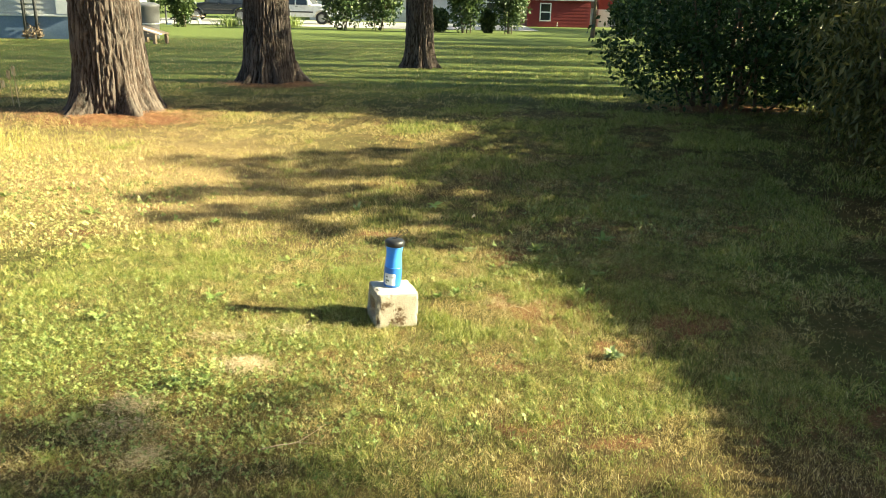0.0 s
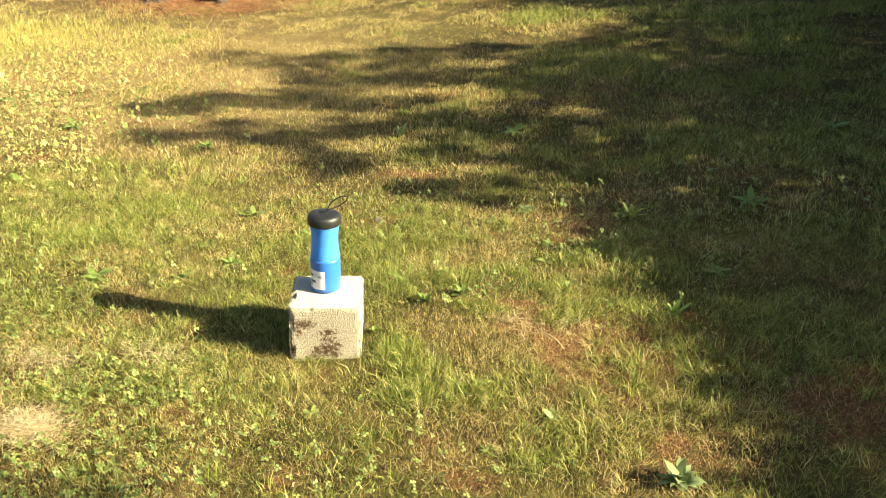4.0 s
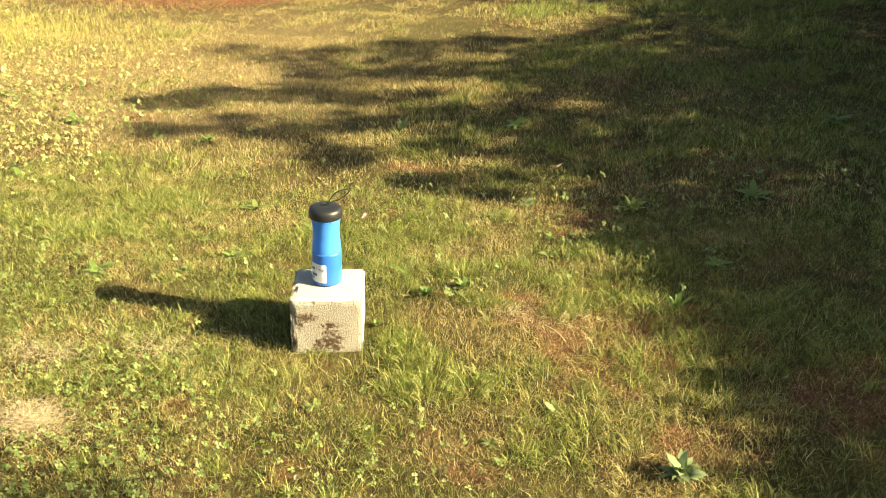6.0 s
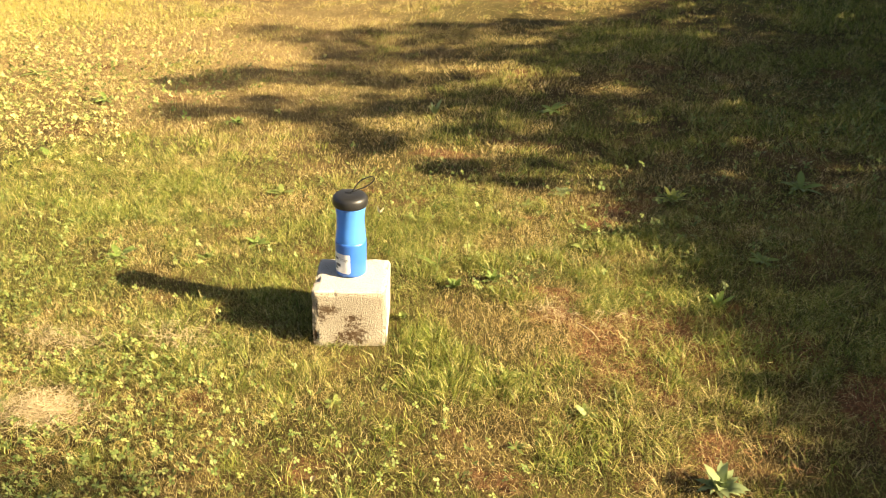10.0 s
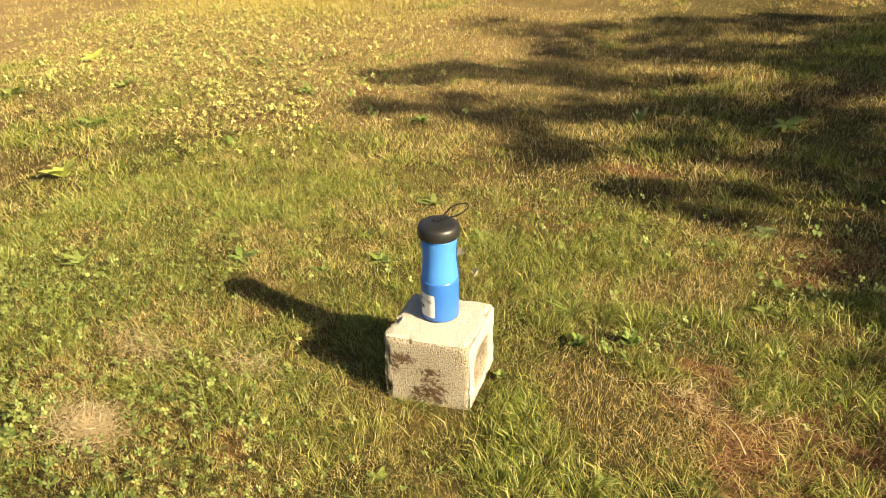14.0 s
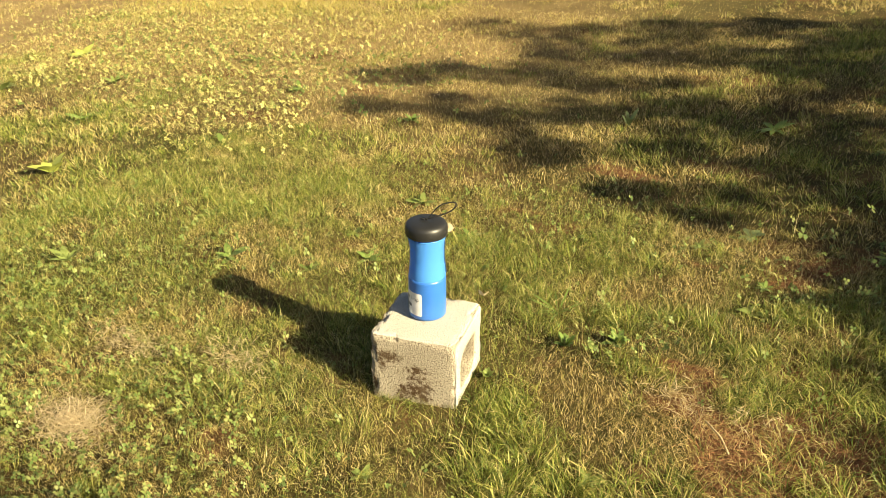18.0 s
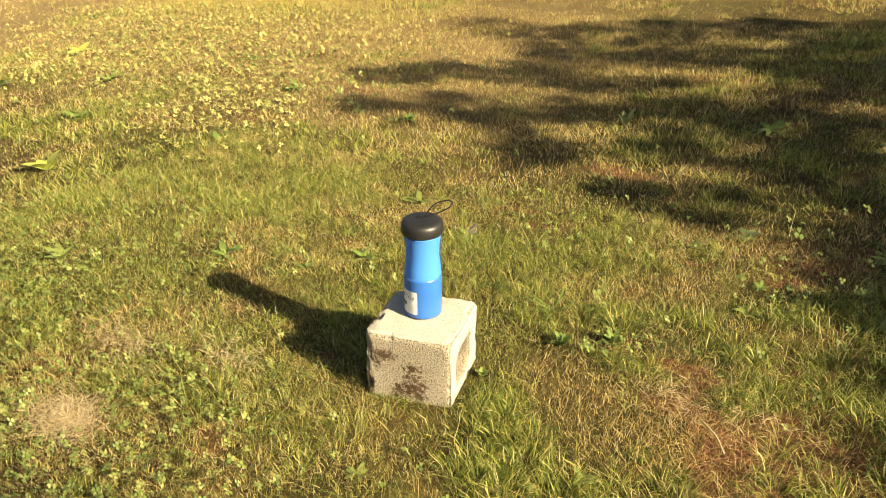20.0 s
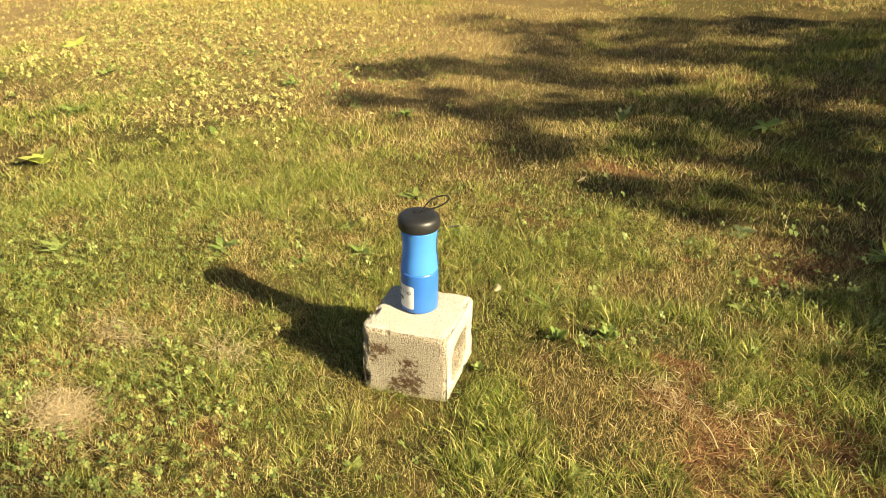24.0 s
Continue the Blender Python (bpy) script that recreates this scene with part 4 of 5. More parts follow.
    tagged(ob, "dry curled tan leaf lying on the grass", "leaf", "fallen leaves")


for _x, _y, _s in ((0.3, 4.75, 0.022), (-2.4, 5.5, 0.04), (0.05, 3.05, 0.02)):
    fallen_leaf(_x, _y, _s, _r.uniform(0, 360))

_tw = tube(bmesh.new(), curve_pts([(-0.47, 2.45, 0.05), (-0.42, 2.46, 0.06), (-0.36, 2.49, 0.055), (-0.31, 2.55, 0.06), (-0.28, 2.62, 0.05)], 24), 0.002, 0.001)
tube(_tw, curve_pts([(-0.36, 2.49, 0.055), (-0.33, 2.47, 0.065), (-0.27, 2.48, 0.06)], 10), 0.0015, 0.0008)
tagged(part("twig", _tw, WOOD, None, smooth=True), "thin bleached forked twig lying on the grass", "twig")


_tw = tube(bmesh.new(), curve_pts([(0.47, 3.81, 0.022), (0.495, 3.785, 0.028), (0.515, 3.77, 0.026), (0.54, 3.74, 0.02)], 12), 0.0022, 0.0014)
tagged(part("twig", _tw, STRAW, None, smooth=True), "short pale twig lying on bare reddish earth", "twig")


# tall seeding grass stalks by the first tree
def seed_stalk(x, y, h):
    t = thing("seed_stalk", (x, y, float(lie(x, y))), "tall dry grass stalk with a seed head", "grass stalk", "seed stalks")
    lean_ = _r.uniform(-0.08, 0.08)
    part("stem", tube(bmesh.new(), curve_pts([(0, 0, 0), (lean_ * 0.3, 0, h * 0.5), (lean_, 0.02, h * 0.86)], 12), 0.006, 0.0035, 5), STRAW, t)
    bm = bmesh.new()
    for i in range(16):
        z = h * (0.82 + 0.18 * i / 16)
        a = i * 2.4
        bmesh.ops.create_icosphere(bm, subdivisions=1, radius=0.014, matrix=Matrix.Translation((lean_ + 0.012 * math.cos(a), 0.02 + 0.009 * math.sin(a), z)) @ Matrix.Diagonal((0.7, 0.7, 1.9, 1)))
    part("seed_head", bm, STRAW, t)


for _x, _y, _h in ((-4.72, 8.95, 0.62), (-4.52, 8.88, 0.36), (-4.78, 8.75, 0.5), (-4.42, 8.8, 0.42), (-4.6, 8.72, 0.28)):
    seed_stalk(_x, _y, _h)


# ---- trees and shrubs ----
def leaf_cloud(name, centres, radii, counts, size, aspect, material, parent, shell=0.55, droop=0.0, floor=None, label=""):
    """Many small folded leaves filling ellipsoids, denser to the outside."""
    P = []
    for c, r, k in zip(centres, radii, counts):
        d = rng.normal(0, 1, (k, 3))
        d /= np.linalg.norm(d, axis=1)[:, None]
        rad = (shell + (1 - shell) * rng.random(k)) ** 0.7 * (1 + 0.16 * np.sin(5 * d[:, 0] + 3 * d[:, 2] + c[0]) + 0.14 * np.sin(7 * d[:, 1] + 4 * d[:, 2] + c[1] * 3))
        P.append(np.array(c) + d * rad[:, None] * np.array(r))
    P = np.vstack(P)
    if floor is not None:
        P = P[P[:, 2] > floor]
    k = len(P)
    u = rng.normal(0, 1, (k, 3))
    u[:, 2] -= droop
    u /= np.linalg.norm(u, axis=1)[:, None]
    w = np.cross(u, rng.normal(0, 1, (k, 3)))
    w /= np.linalg.norm(w, axis=1)[:, None]
    n = np.cross(u, w)
    s = size * rng.uniform(0.6, 1.3, k)[:, None]
    v = np.stack([P, P + s * (0.45 * u + aspect * w + 0.1 * n), P + s * u, P + s * (0.45 * u - aspect * w + 0.1 * n)], 1).reshape(-1, 3)
    i = np.arange(k)[:, None] * 4
    return arrays(name, v, [np.vstack([i + np.array([0, 1, 2]), i + np.array([0, 2, 3])])], material, parent, label)


def big_tree(x, y, radius, height, seed, label, lean_=0.0, fine=True, flare=None):
    z0 = float(lie(x, y)) - 0.05
    t = thing("tree", (x, y, z0), label, "tree", "old lawn trees")
    k, zs = (220, np.concatenate([np.linspace(0, 2.4, 130), np.linspace(2.5, height * 0.75, 26)])) if fine else (40, np.linspace(0, height * 0.75, 30))
    th = np.linspace(0, math.tau, k, endpoint=False)
    r = random.Random(seed)
    roots = [(k_ * 0.78 + r.uniform(-0.25, 0.25), r.uniform(0.35, 1.0), r.uniform(0.13, 0.26)) for k_ in range(8)] if flare is None else [(radians(a), b, c) for a, b, c in flare]
    v, ridge = [], []
    for z in zs:
        base = radius * (1 - 0.45 * z / height) * (1 + 0.2 * math.exp(-z / 0.4))
        for a in th:
            rr = base * (1 + 0.04 * math.sin(2 * a + seed) + 0.02 * math.sin(5 * a + seed * 2))
            for ra, amp, wid in roots:
                d = abs((a - ra + math.pi) % math.tau - math.pi)
                rr += radius * amp * math.exp(-(d / wid) ** 2) * math.exp(-z / 0.19)
            q = Vector((math.cos(a) * radius * 27, math.sin(a) * radius * 27, z * 1.9 + seed * 7))
            wz = Vector((q.x * 0.8, q.y * 0.8, q.z * 3.6))
            q += Vector((0.55 * noise.noise(wz), 0.55 * noise.noise(wz + Vector((5, 2, 8))), 0.7 * noise.noise(q * 0.8)))
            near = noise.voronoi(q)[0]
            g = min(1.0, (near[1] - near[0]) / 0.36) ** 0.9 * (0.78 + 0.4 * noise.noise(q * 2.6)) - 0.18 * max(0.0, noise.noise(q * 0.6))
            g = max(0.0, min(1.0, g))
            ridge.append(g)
            rr += 0.028 * (g - 0.5) + 0.006 * noise.noise(q * 3.1)
            v.append((rr * math.cos(a) + lean_ * z, rr * math.sin(a), z))
    v, n = np.array(v), len(zs)
    i, j = np.meshgrid(np.arange(n - 1), np.arange(k), indexing="ij")
    f = np.stack([i * k + j, i * k + (j + 1) % k, (i + 1) * k + (j + 1) % k, (i + 1) * k + j], -1).reshape(-1, 4)
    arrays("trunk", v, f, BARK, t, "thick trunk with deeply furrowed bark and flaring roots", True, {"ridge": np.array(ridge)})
    cs, rs = [], []
    for b in range(9):
        a, z = b * 2.4 + seed, height * (0.5 + 0.25 * r.random())
        L = r.uniform(3.0, 5.5)
        end = Vector((lean_ * z + L * math.cos(a), L * math.sin(a), z + L * r.uniform(0.25, 0.7)))
        bm = tube(bmesh.new(), curve_pts([(lean_ * z, 0, z), (lean_ * z + 0.5 * L * math.cos(a), 0.5 * L * math.sin(a), z + 0.15 * L), end], 10), radius * 0.3, 0.04)
        limb = part("limb", bm, STEM, t, smooth=True)
        cs.append(end), rs.append((2.3, 2.3, 1.2))
    leaf_cloud("crown", cs, rs, [560] * 9, 0.34, 0.3, FARLEAF, t, 0.2)
    return t


big_tree(-3.40, 8.8, 0.335, 15, 1, "old tree with furrowed sunlit bark and flaring roots in red needles", 0.0, True, [(-48, 1.05, 0.2), (-122, 0.8, 0.22), (-150, 0.4, 0.2), (-12, 0.5, 0.3), (22, 0.55, 0.3), (95, 0.6, 0.3), (165, 0.6, 0.3)])
big_tree(-2.32, 11.5, 0.295, 15, 2, "old tree with grey-brown furrowed bark and flaring roots", 0.0)
big_tree(-0.43, 16.8, 0.267, 14, 3, "old tree with dark furrowed bark standing in shaded lawn", -0.01)


def shrub(name, x, y, lobes, leaves, size, aspect, material, label, stems=9, shell=0.5, droop=0.0, group="shrubs", z=None):
    """lobes: rows of x, y, z, rx, ry, rz round the root."""
    z0 = float(lie(x, y)) if z is None else z
    t = thing(name, (x, y, z0), label, "shrub", group)
    r = random.Random(int(abs(x * 31 + y * 17)))
    vol = [(l[3] * l[4] * l[5]) ** 0.7 for l in lobes]
    leaf_cloud("crown", [l[:3] for l in lobes], [l[3:] for l in lobes], [int(leaves * q / sum(vol)) for q in vol], size, aspect, material, t, shell, droop, 0.05)
    for s in range(stems):
        l = lobes[s % len(lobes)]
        e = (l[0] + r.uniform(-0.5, 0.5) * l[3], l[1] + r.uniform(-0.5, 0.5) * l[4], l[2] + 0.5 * l[5])
        b = (e[0] * 0.35 + r.uniform(-0.25, 0.25), e[1] * 0.35 + r.uniform(-0.25, 0.25), -0.03)
        m_ = ((b[0] + e[0]) / 2 + r.uniform(-0.1, 0.1), (b[1] + e[1]) / 2, e[2] * 0.55)
        part("stem", tube(bmesh.new(), curve_pts([b, m_, e], 10), 0.012 + 0.012 * e[2] / 2, 0.006, 6), STEM, t, smooth=True)
    return t


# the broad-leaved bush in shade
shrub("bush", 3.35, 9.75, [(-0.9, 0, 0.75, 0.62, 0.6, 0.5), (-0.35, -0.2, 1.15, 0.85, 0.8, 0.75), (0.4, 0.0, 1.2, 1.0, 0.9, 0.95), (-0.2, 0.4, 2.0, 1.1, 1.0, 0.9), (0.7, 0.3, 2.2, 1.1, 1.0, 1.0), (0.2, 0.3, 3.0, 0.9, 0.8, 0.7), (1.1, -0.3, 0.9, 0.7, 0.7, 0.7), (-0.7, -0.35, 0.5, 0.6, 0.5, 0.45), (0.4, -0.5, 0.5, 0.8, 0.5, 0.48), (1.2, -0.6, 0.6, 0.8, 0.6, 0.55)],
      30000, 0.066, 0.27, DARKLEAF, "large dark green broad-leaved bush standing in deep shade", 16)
# the drooping narrow-leaved shrub beside it
DROOP = shrub("drooping_shrub", 4.15, 6.1, [(-0.75, 0.35, 1.0, 0.6, 0.6, 0.62), (-0.3, 0.2, 0.7, 0.7, 0.8, 0.65), (0.3, -0.5, 0.9, 0.9, 0.8, 0.75), (0.3, 0.5, 0.95, 0.9, 0.8, 0.75), (-0.1, -1.0, 0.85, 0.6, 0.6, 0.6), (0.9, 0.2, 1.0, 0.8, 1.0, 0.8)],
      24000, 0.085, 0.14, WILLOW, "drooping narrow-leaved shrub at the lawn's shady edge", 14, 0.35, 1.3)


# its ragged upper crown of small clumps with gaps, added to cast the dappled shade: the outline and the gaps (with a
# half-width) as the low sun lays them on the lawn
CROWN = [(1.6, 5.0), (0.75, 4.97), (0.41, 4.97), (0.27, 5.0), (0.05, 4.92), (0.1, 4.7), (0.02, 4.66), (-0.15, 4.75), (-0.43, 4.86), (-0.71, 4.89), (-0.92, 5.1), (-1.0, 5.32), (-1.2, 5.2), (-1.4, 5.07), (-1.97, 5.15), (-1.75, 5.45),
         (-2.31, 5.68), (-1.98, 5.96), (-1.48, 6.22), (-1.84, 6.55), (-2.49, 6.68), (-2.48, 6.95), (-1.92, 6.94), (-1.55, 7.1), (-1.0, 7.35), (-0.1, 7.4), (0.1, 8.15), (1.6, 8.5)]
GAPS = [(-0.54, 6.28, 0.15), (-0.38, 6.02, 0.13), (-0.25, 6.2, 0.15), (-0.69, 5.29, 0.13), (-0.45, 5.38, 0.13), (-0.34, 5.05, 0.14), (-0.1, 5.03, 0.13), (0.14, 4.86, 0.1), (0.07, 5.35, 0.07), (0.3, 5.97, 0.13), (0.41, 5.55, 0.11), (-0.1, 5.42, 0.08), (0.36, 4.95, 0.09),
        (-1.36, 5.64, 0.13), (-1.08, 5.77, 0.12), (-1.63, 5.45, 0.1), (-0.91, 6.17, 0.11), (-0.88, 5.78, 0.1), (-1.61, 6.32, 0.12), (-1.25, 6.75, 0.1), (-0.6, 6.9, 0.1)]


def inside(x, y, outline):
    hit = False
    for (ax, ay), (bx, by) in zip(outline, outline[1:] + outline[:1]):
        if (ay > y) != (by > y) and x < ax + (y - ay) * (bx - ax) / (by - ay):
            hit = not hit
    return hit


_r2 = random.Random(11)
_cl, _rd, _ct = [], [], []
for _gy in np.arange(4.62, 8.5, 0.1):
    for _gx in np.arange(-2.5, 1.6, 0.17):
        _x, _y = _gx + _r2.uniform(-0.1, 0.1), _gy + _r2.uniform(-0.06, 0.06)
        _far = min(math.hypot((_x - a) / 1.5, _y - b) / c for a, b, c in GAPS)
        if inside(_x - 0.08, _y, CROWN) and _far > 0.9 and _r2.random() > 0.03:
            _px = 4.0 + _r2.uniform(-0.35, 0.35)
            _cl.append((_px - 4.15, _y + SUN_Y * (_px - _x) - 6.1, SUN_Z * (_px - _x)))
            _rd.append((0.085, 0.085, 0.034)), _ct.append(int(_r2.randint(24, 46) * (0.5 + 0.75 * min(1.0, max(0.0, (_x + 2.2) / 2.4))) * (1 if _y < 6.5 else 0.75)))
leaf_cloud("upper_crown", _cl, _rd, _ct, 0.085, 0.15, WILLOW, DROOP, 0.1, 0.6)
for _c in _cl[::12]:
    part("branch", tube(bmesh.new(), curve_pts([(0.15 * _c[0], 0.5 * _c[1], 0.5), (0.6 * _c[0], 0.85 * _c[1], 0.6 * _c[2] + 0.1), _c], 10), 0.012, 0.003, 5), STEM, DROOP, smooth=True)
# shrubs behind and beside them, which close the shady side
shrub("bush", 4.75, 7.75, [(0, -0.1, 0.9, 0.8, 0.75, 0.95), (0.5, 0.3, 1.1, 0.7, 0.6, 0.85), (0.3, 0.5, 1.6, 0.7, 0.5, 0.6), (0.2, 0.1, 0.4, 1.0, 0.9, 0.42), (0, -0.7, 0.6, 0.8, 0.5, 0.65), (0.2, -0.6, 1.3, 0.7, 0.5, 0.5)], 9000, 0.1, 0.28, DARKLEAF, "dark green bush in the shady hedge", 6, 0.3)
shrub("bush", 5.4, 8.7, [(0, 0, 1.2, 1.2, 1.0, 1.1), (0.2, 0.2, 2.4, 1.0, 0.8, 0.9), (0.2, 0.5, 3.4, 0.9, 0.6, 0.9), (-0.8, -0.2, 0.9, 0.8, 0.7, 0.8), (-0.6, 0.3, 2.0, 0.8, 0.6, 0.7), (-0.2, 0.0, 0.4, 1.4, 1.1, 0.42), (-0.2, 1.1, 0.5, 1.0, 0.6, 0.6)], 10500, 0.1, 0.28, DARKLEAF, "dark green bush in the shady hedge")
shrub("bush", 5.2, 11.3, [(0, 0, 1.5, 1.6, 0.75, 1.4), (0.2, 0.0, 3.0, 1.4, 0.65, 1.2), (-1.0, 0.1, 1.2, 1.0, 0.6, 1.0)], 6000, 0.12, 0.28, DARKLEAF, "tall dark green bush in the shady hedge")
shrub("bush", 6.0, 14.4, [(0, 0, 1.5, 1.7, 0.9, 1.5), (0.3, 0.2, 3.2, 1.2, 0.7, 1.2)], 4000, 0.11, 0.28, DARKLEAF, "tall dark green bush in the shady hedge")
shrub("bush", 6.3, 16.3, [(0, 0, 1.4, 1.3, 0.9, 1.4), (0.1, 0.0, 3.4, 1.3, 0.8, 1.6), (0.1, 0.1, 4.6, 0.9, 0.6, 0.7)], 4200, 0.11, 0.28, DARKLEAF, "tall dark green bush in the shady hedge")
shrub("bush", 6.6, 18.9, [(0, 0, 1.7, 1.8, 1.0, 1.7), (0.4, 0.0, 2.9, 1.0, 0.7, 0.9)], 3500, 0.11, 0.28, DARKLEAF, "tall dark green bush in the shady hedge")
shrub("bush", 7.0, 23.5, [(0, 0, 1.7, 1.9, 1.0, 1.7), (0.4, 0.0, 2.9, 1.0, 0.7, 0.9)], 3400, 0.15, 0.28, DARKLEAF, "tall dark green bush in the shady hedge")
shrub("bush", 8.0, 29, [(0, 0, 1.8, 2.0, 1.7, 1.8), (0, 0.2, 4.0, 1.6, 1.4, 1.5)], 4500, 0.17, 0.28, DARKLEAF, "tall dark green bush in the shady hedge")
shrub("bush", 6.3, 12.8, [(0, 0, 1.4, 1.3, 0.8, 1.4), (0.2, 0.0, 2.7, 1.2, 0.7, 1.1)], 3800, 0.11, 0.28, DARKLEAF, "tall dark green bush in the shady hedge")
shrub("bush", 6.8, 21.1, [(0, 0, 1.6, 1.5, 1.1, 1.6), (0.3, 0.1, 3.0, 1.2, 0.9, 1.1)], 3600, 0.12, 0.28, DARKLEAF, "tall dark green bush in the shady hedge")
shrub("bush", 7.6, 26.2, [(0, 0, 1.7, 1.6, 1.3, 1.7), (0.2, 0.0, 3.2, 1.3, 1.0, 1.0)], 4200, 0.16, 0.28, DARKLEAF, "tall dark green bush in the shady hedge")
shrub("bush", 4.6, 10.45, [(0, 0, 0.5, 0.6, 0.5, 0.5), (0.3, 0.1, 0.6, 0.6, 0.5, 0.5)], 3500, 0.09, 0.28, DARKLEAF, "low dark green bush behind the large bush", 5)
# lower bushes further along the same edge, with loose leafy shoots on top; unseen, added and shaped to cast the shade
# below
SHADE_Y = [1.2, 2.2, 2.45, 2.7, 3.0, 3.2, 3.45, 3.6, 3.7, 3.82, 4.0, 4.15, 4.3, 4.42, 4.6, 4.85, 5.0]
SHADE_X = [1.2, 1.19, 1.17, 1.13, 1.08, 1.05, 1.0, 0.95, 0.91, 0.87, 0.79, 0.71, 0.63, 0.56, 0.51, 0.46, 0.42]      # how far the hedge's shade reaches over the lawn


def hedge_bush(y, x, y0, y1):
    reach = float(np.interp(y + 0.11, SHADE_Y, SHADE_X))
    h = 0.78 * SUN_Z * (x - reach)
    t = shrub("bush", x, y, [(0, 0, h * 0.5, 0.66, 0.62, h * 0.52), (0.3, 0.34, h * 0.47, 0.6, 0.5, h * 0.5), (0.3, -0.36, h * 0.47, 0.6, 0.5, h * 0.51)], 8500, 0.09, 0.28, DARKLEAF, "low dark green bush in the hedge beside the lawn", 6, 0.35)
    z0 = float(lie(x, y))
    cl, rd, ct = [], [], []
    for gy in np.arange(y0 + 0.11, y1 + 0.11, 0.07):
        edge = float(np.interp(gy, SHADE_Y, SHADE_X)) + _r3.uniform(-0.09, 0.07)
        for gx in np.arange(edge + 0.05, edge + 1.15, 0.13):
            if _r3.random() < (0.02 if gy > 3.5 else 0.06):
                continue
            px = x - 0.05 + _r3.uniform(-0.3, 0.3)
            cl.append((px - x, gy + SUN_Y * (px - gx) - y, SUN_Z * (px - gx) - z0))
            rd.append((0.12, 0.05, 0.035)), ct.append(int(_r3.randint(24, 40) * min(1.0, 0.65 + 1.5 * (gx - edge))))
    leaf_cloud("upper_crown", cl, rd, ct, 0.075, 0.24, DARKLEAF, t, 0.1, 0.3)
    for c in cl[::9]:
        part("branch", tube(bmesh.new(), curve_pts([(0.6 * c[0], 0.8 * c[1], 0.5 * c[2]), (0.9 * c[0], 0.95 * c[1], 0.8 * c[2]), c], 8), 0.007, 0.002, 5), STEM, t, smooth=True)


_r3 = random.Random(23)
for _x, _y, _y0, _y1 in ((4.25, 4.3, 3.98, 4.82), (4.3, 3.75, 3.58, 3.98), (4.35, 3.4, 3.2, 3.58), (4.3, 3.0, 2.8, 3.2), (4.25, 2.6, 2.2, 2.8), (4.4, 1.75, 1.3, 2.2), (4.3, 0.8, 0.3, 1.3), (4.4, -0.4, -0.9, 0.3)):
    hedge_bush(_y, _x, _y0, _y1)


# a tree beyond the hedge
def leafy_tree(x, y, height, crown_z, r, leaves, label, size=0.14, group="trees beyond the hedge"):
    t = thing("leafy_tree", (x, y, float(lie(x, y))), label, "tree", group)
    part("trunk", tube(bmesh.new(), curve_pts([(0, 0, -0.1), (0.05, 0.03, crown_z * 0.5), (0, 0, crown_z)], 12), 0.14 * r / 1.5, 0.06 * r / 1.5, 10), STEM, t, smooth=True)
    cs, rs = [], []
    for b in range(9):
        a = b * 2.4
        c = Vector((0.6 * r * math.cos(a), 0.6 * r * math.sin(a), crown_z + (height - crown_z) * (-0.35 + 0.12 * b)))
        part("limb", tube(bmesh.new(), [(0, 0, crown_z * 0.75), 0.5 * c + Vector((0, 0, crown_z * 0.42)), c], 0.05, 0.015, 6), STEM, t, smooth=True)
        cs.append(c), rs.append((0.55 * r, 0.55 * r, 0.4 * r))
    leaf_cloud("crown", cs, rs, [leaves // 9] * 9, size, 0.28, FARLEAF, t, 0.3)
    return t


# unseen; added to cast the soft shade on the nearest lawn
leafy_tree(9.8, 0.92, 7.4, 5.3, 1.6, 6000, "leafy tree standing beyond the hedge")

# unseen crowns, thinned so that they dapple the far lawn
leafy_tree(12.0, 12.5, 13.6, 8.7, 3.8, 13000, "tall leafy tree standing beyond the hedge", 0.16)
leafy_tree(12.5, 18.0, 13.9, 8.7, 4.0, 13500, "tall leafy tree standing beyond the hedge", 0.16)
leafy_tree(13.0, 23.1, 13.1, 7.95, 4.2, 13500, "tall leafy tree standing beyond the hedge", 0.16)
leafy_tree(13.5, 31.0, 10.9, 5.45, 3.6, 2300, "tall leafy tree standing beyond the hedge", 0.3)
# more trees added out of view; their crowns cover part of the sky
big_tree(-7.5, 1.5, 0.36, 17, 4, "old tree with furrowed bark and a broad high crown", 0.0, False)
big_tree(5.0, -2.4, 0.36, 18, 6, "old tree with furrowed bark and a broad high crown", 0.0, False)
big_tree(12.5, 8.6, 0.36, 19.6, 7, "old tree with furrowed bark and a broad high crown", 0.0, False)
big_tree(1.0, -6.0, 0.36, 17, 5, "old tree with furrowed bark and a broad high crown", 0.0, False)

# the far hedge and garden shrubs
_rows = (("bush", -4.9, 41.0, 1.35, 2.9, "thin twiggy garden shrub by the driveway"), ("bush", -3.2, 41.5, 1.35, 3.1, "leafy garden shrub by the driveway"), ("bush", -0.3, 41.0, 0.45, 1.1, "low garden shrub by the driveway"),
         ("bush", 0.95, 40.0, 1.0, 3.0, "slim garden shrub before a white house"), ("bush", 3.1, 40.5, 1.05, 3.2, "dense upright garden shrub before the red house"), ("bush", 2.05, 41.0, 0.35, 1.1, "small garden shrub by the driveway"),
         ("bush", 7.9, 36.5, 0.9, 1.9, "low garden shrub near the red house"), ("bush", -14.2, 40.0, 1.2, 3.0, "garden shrub by the driveway"), ("bush", -12.6, 40.5, 0.7, 2.4, "garden shrub by the driveway"))
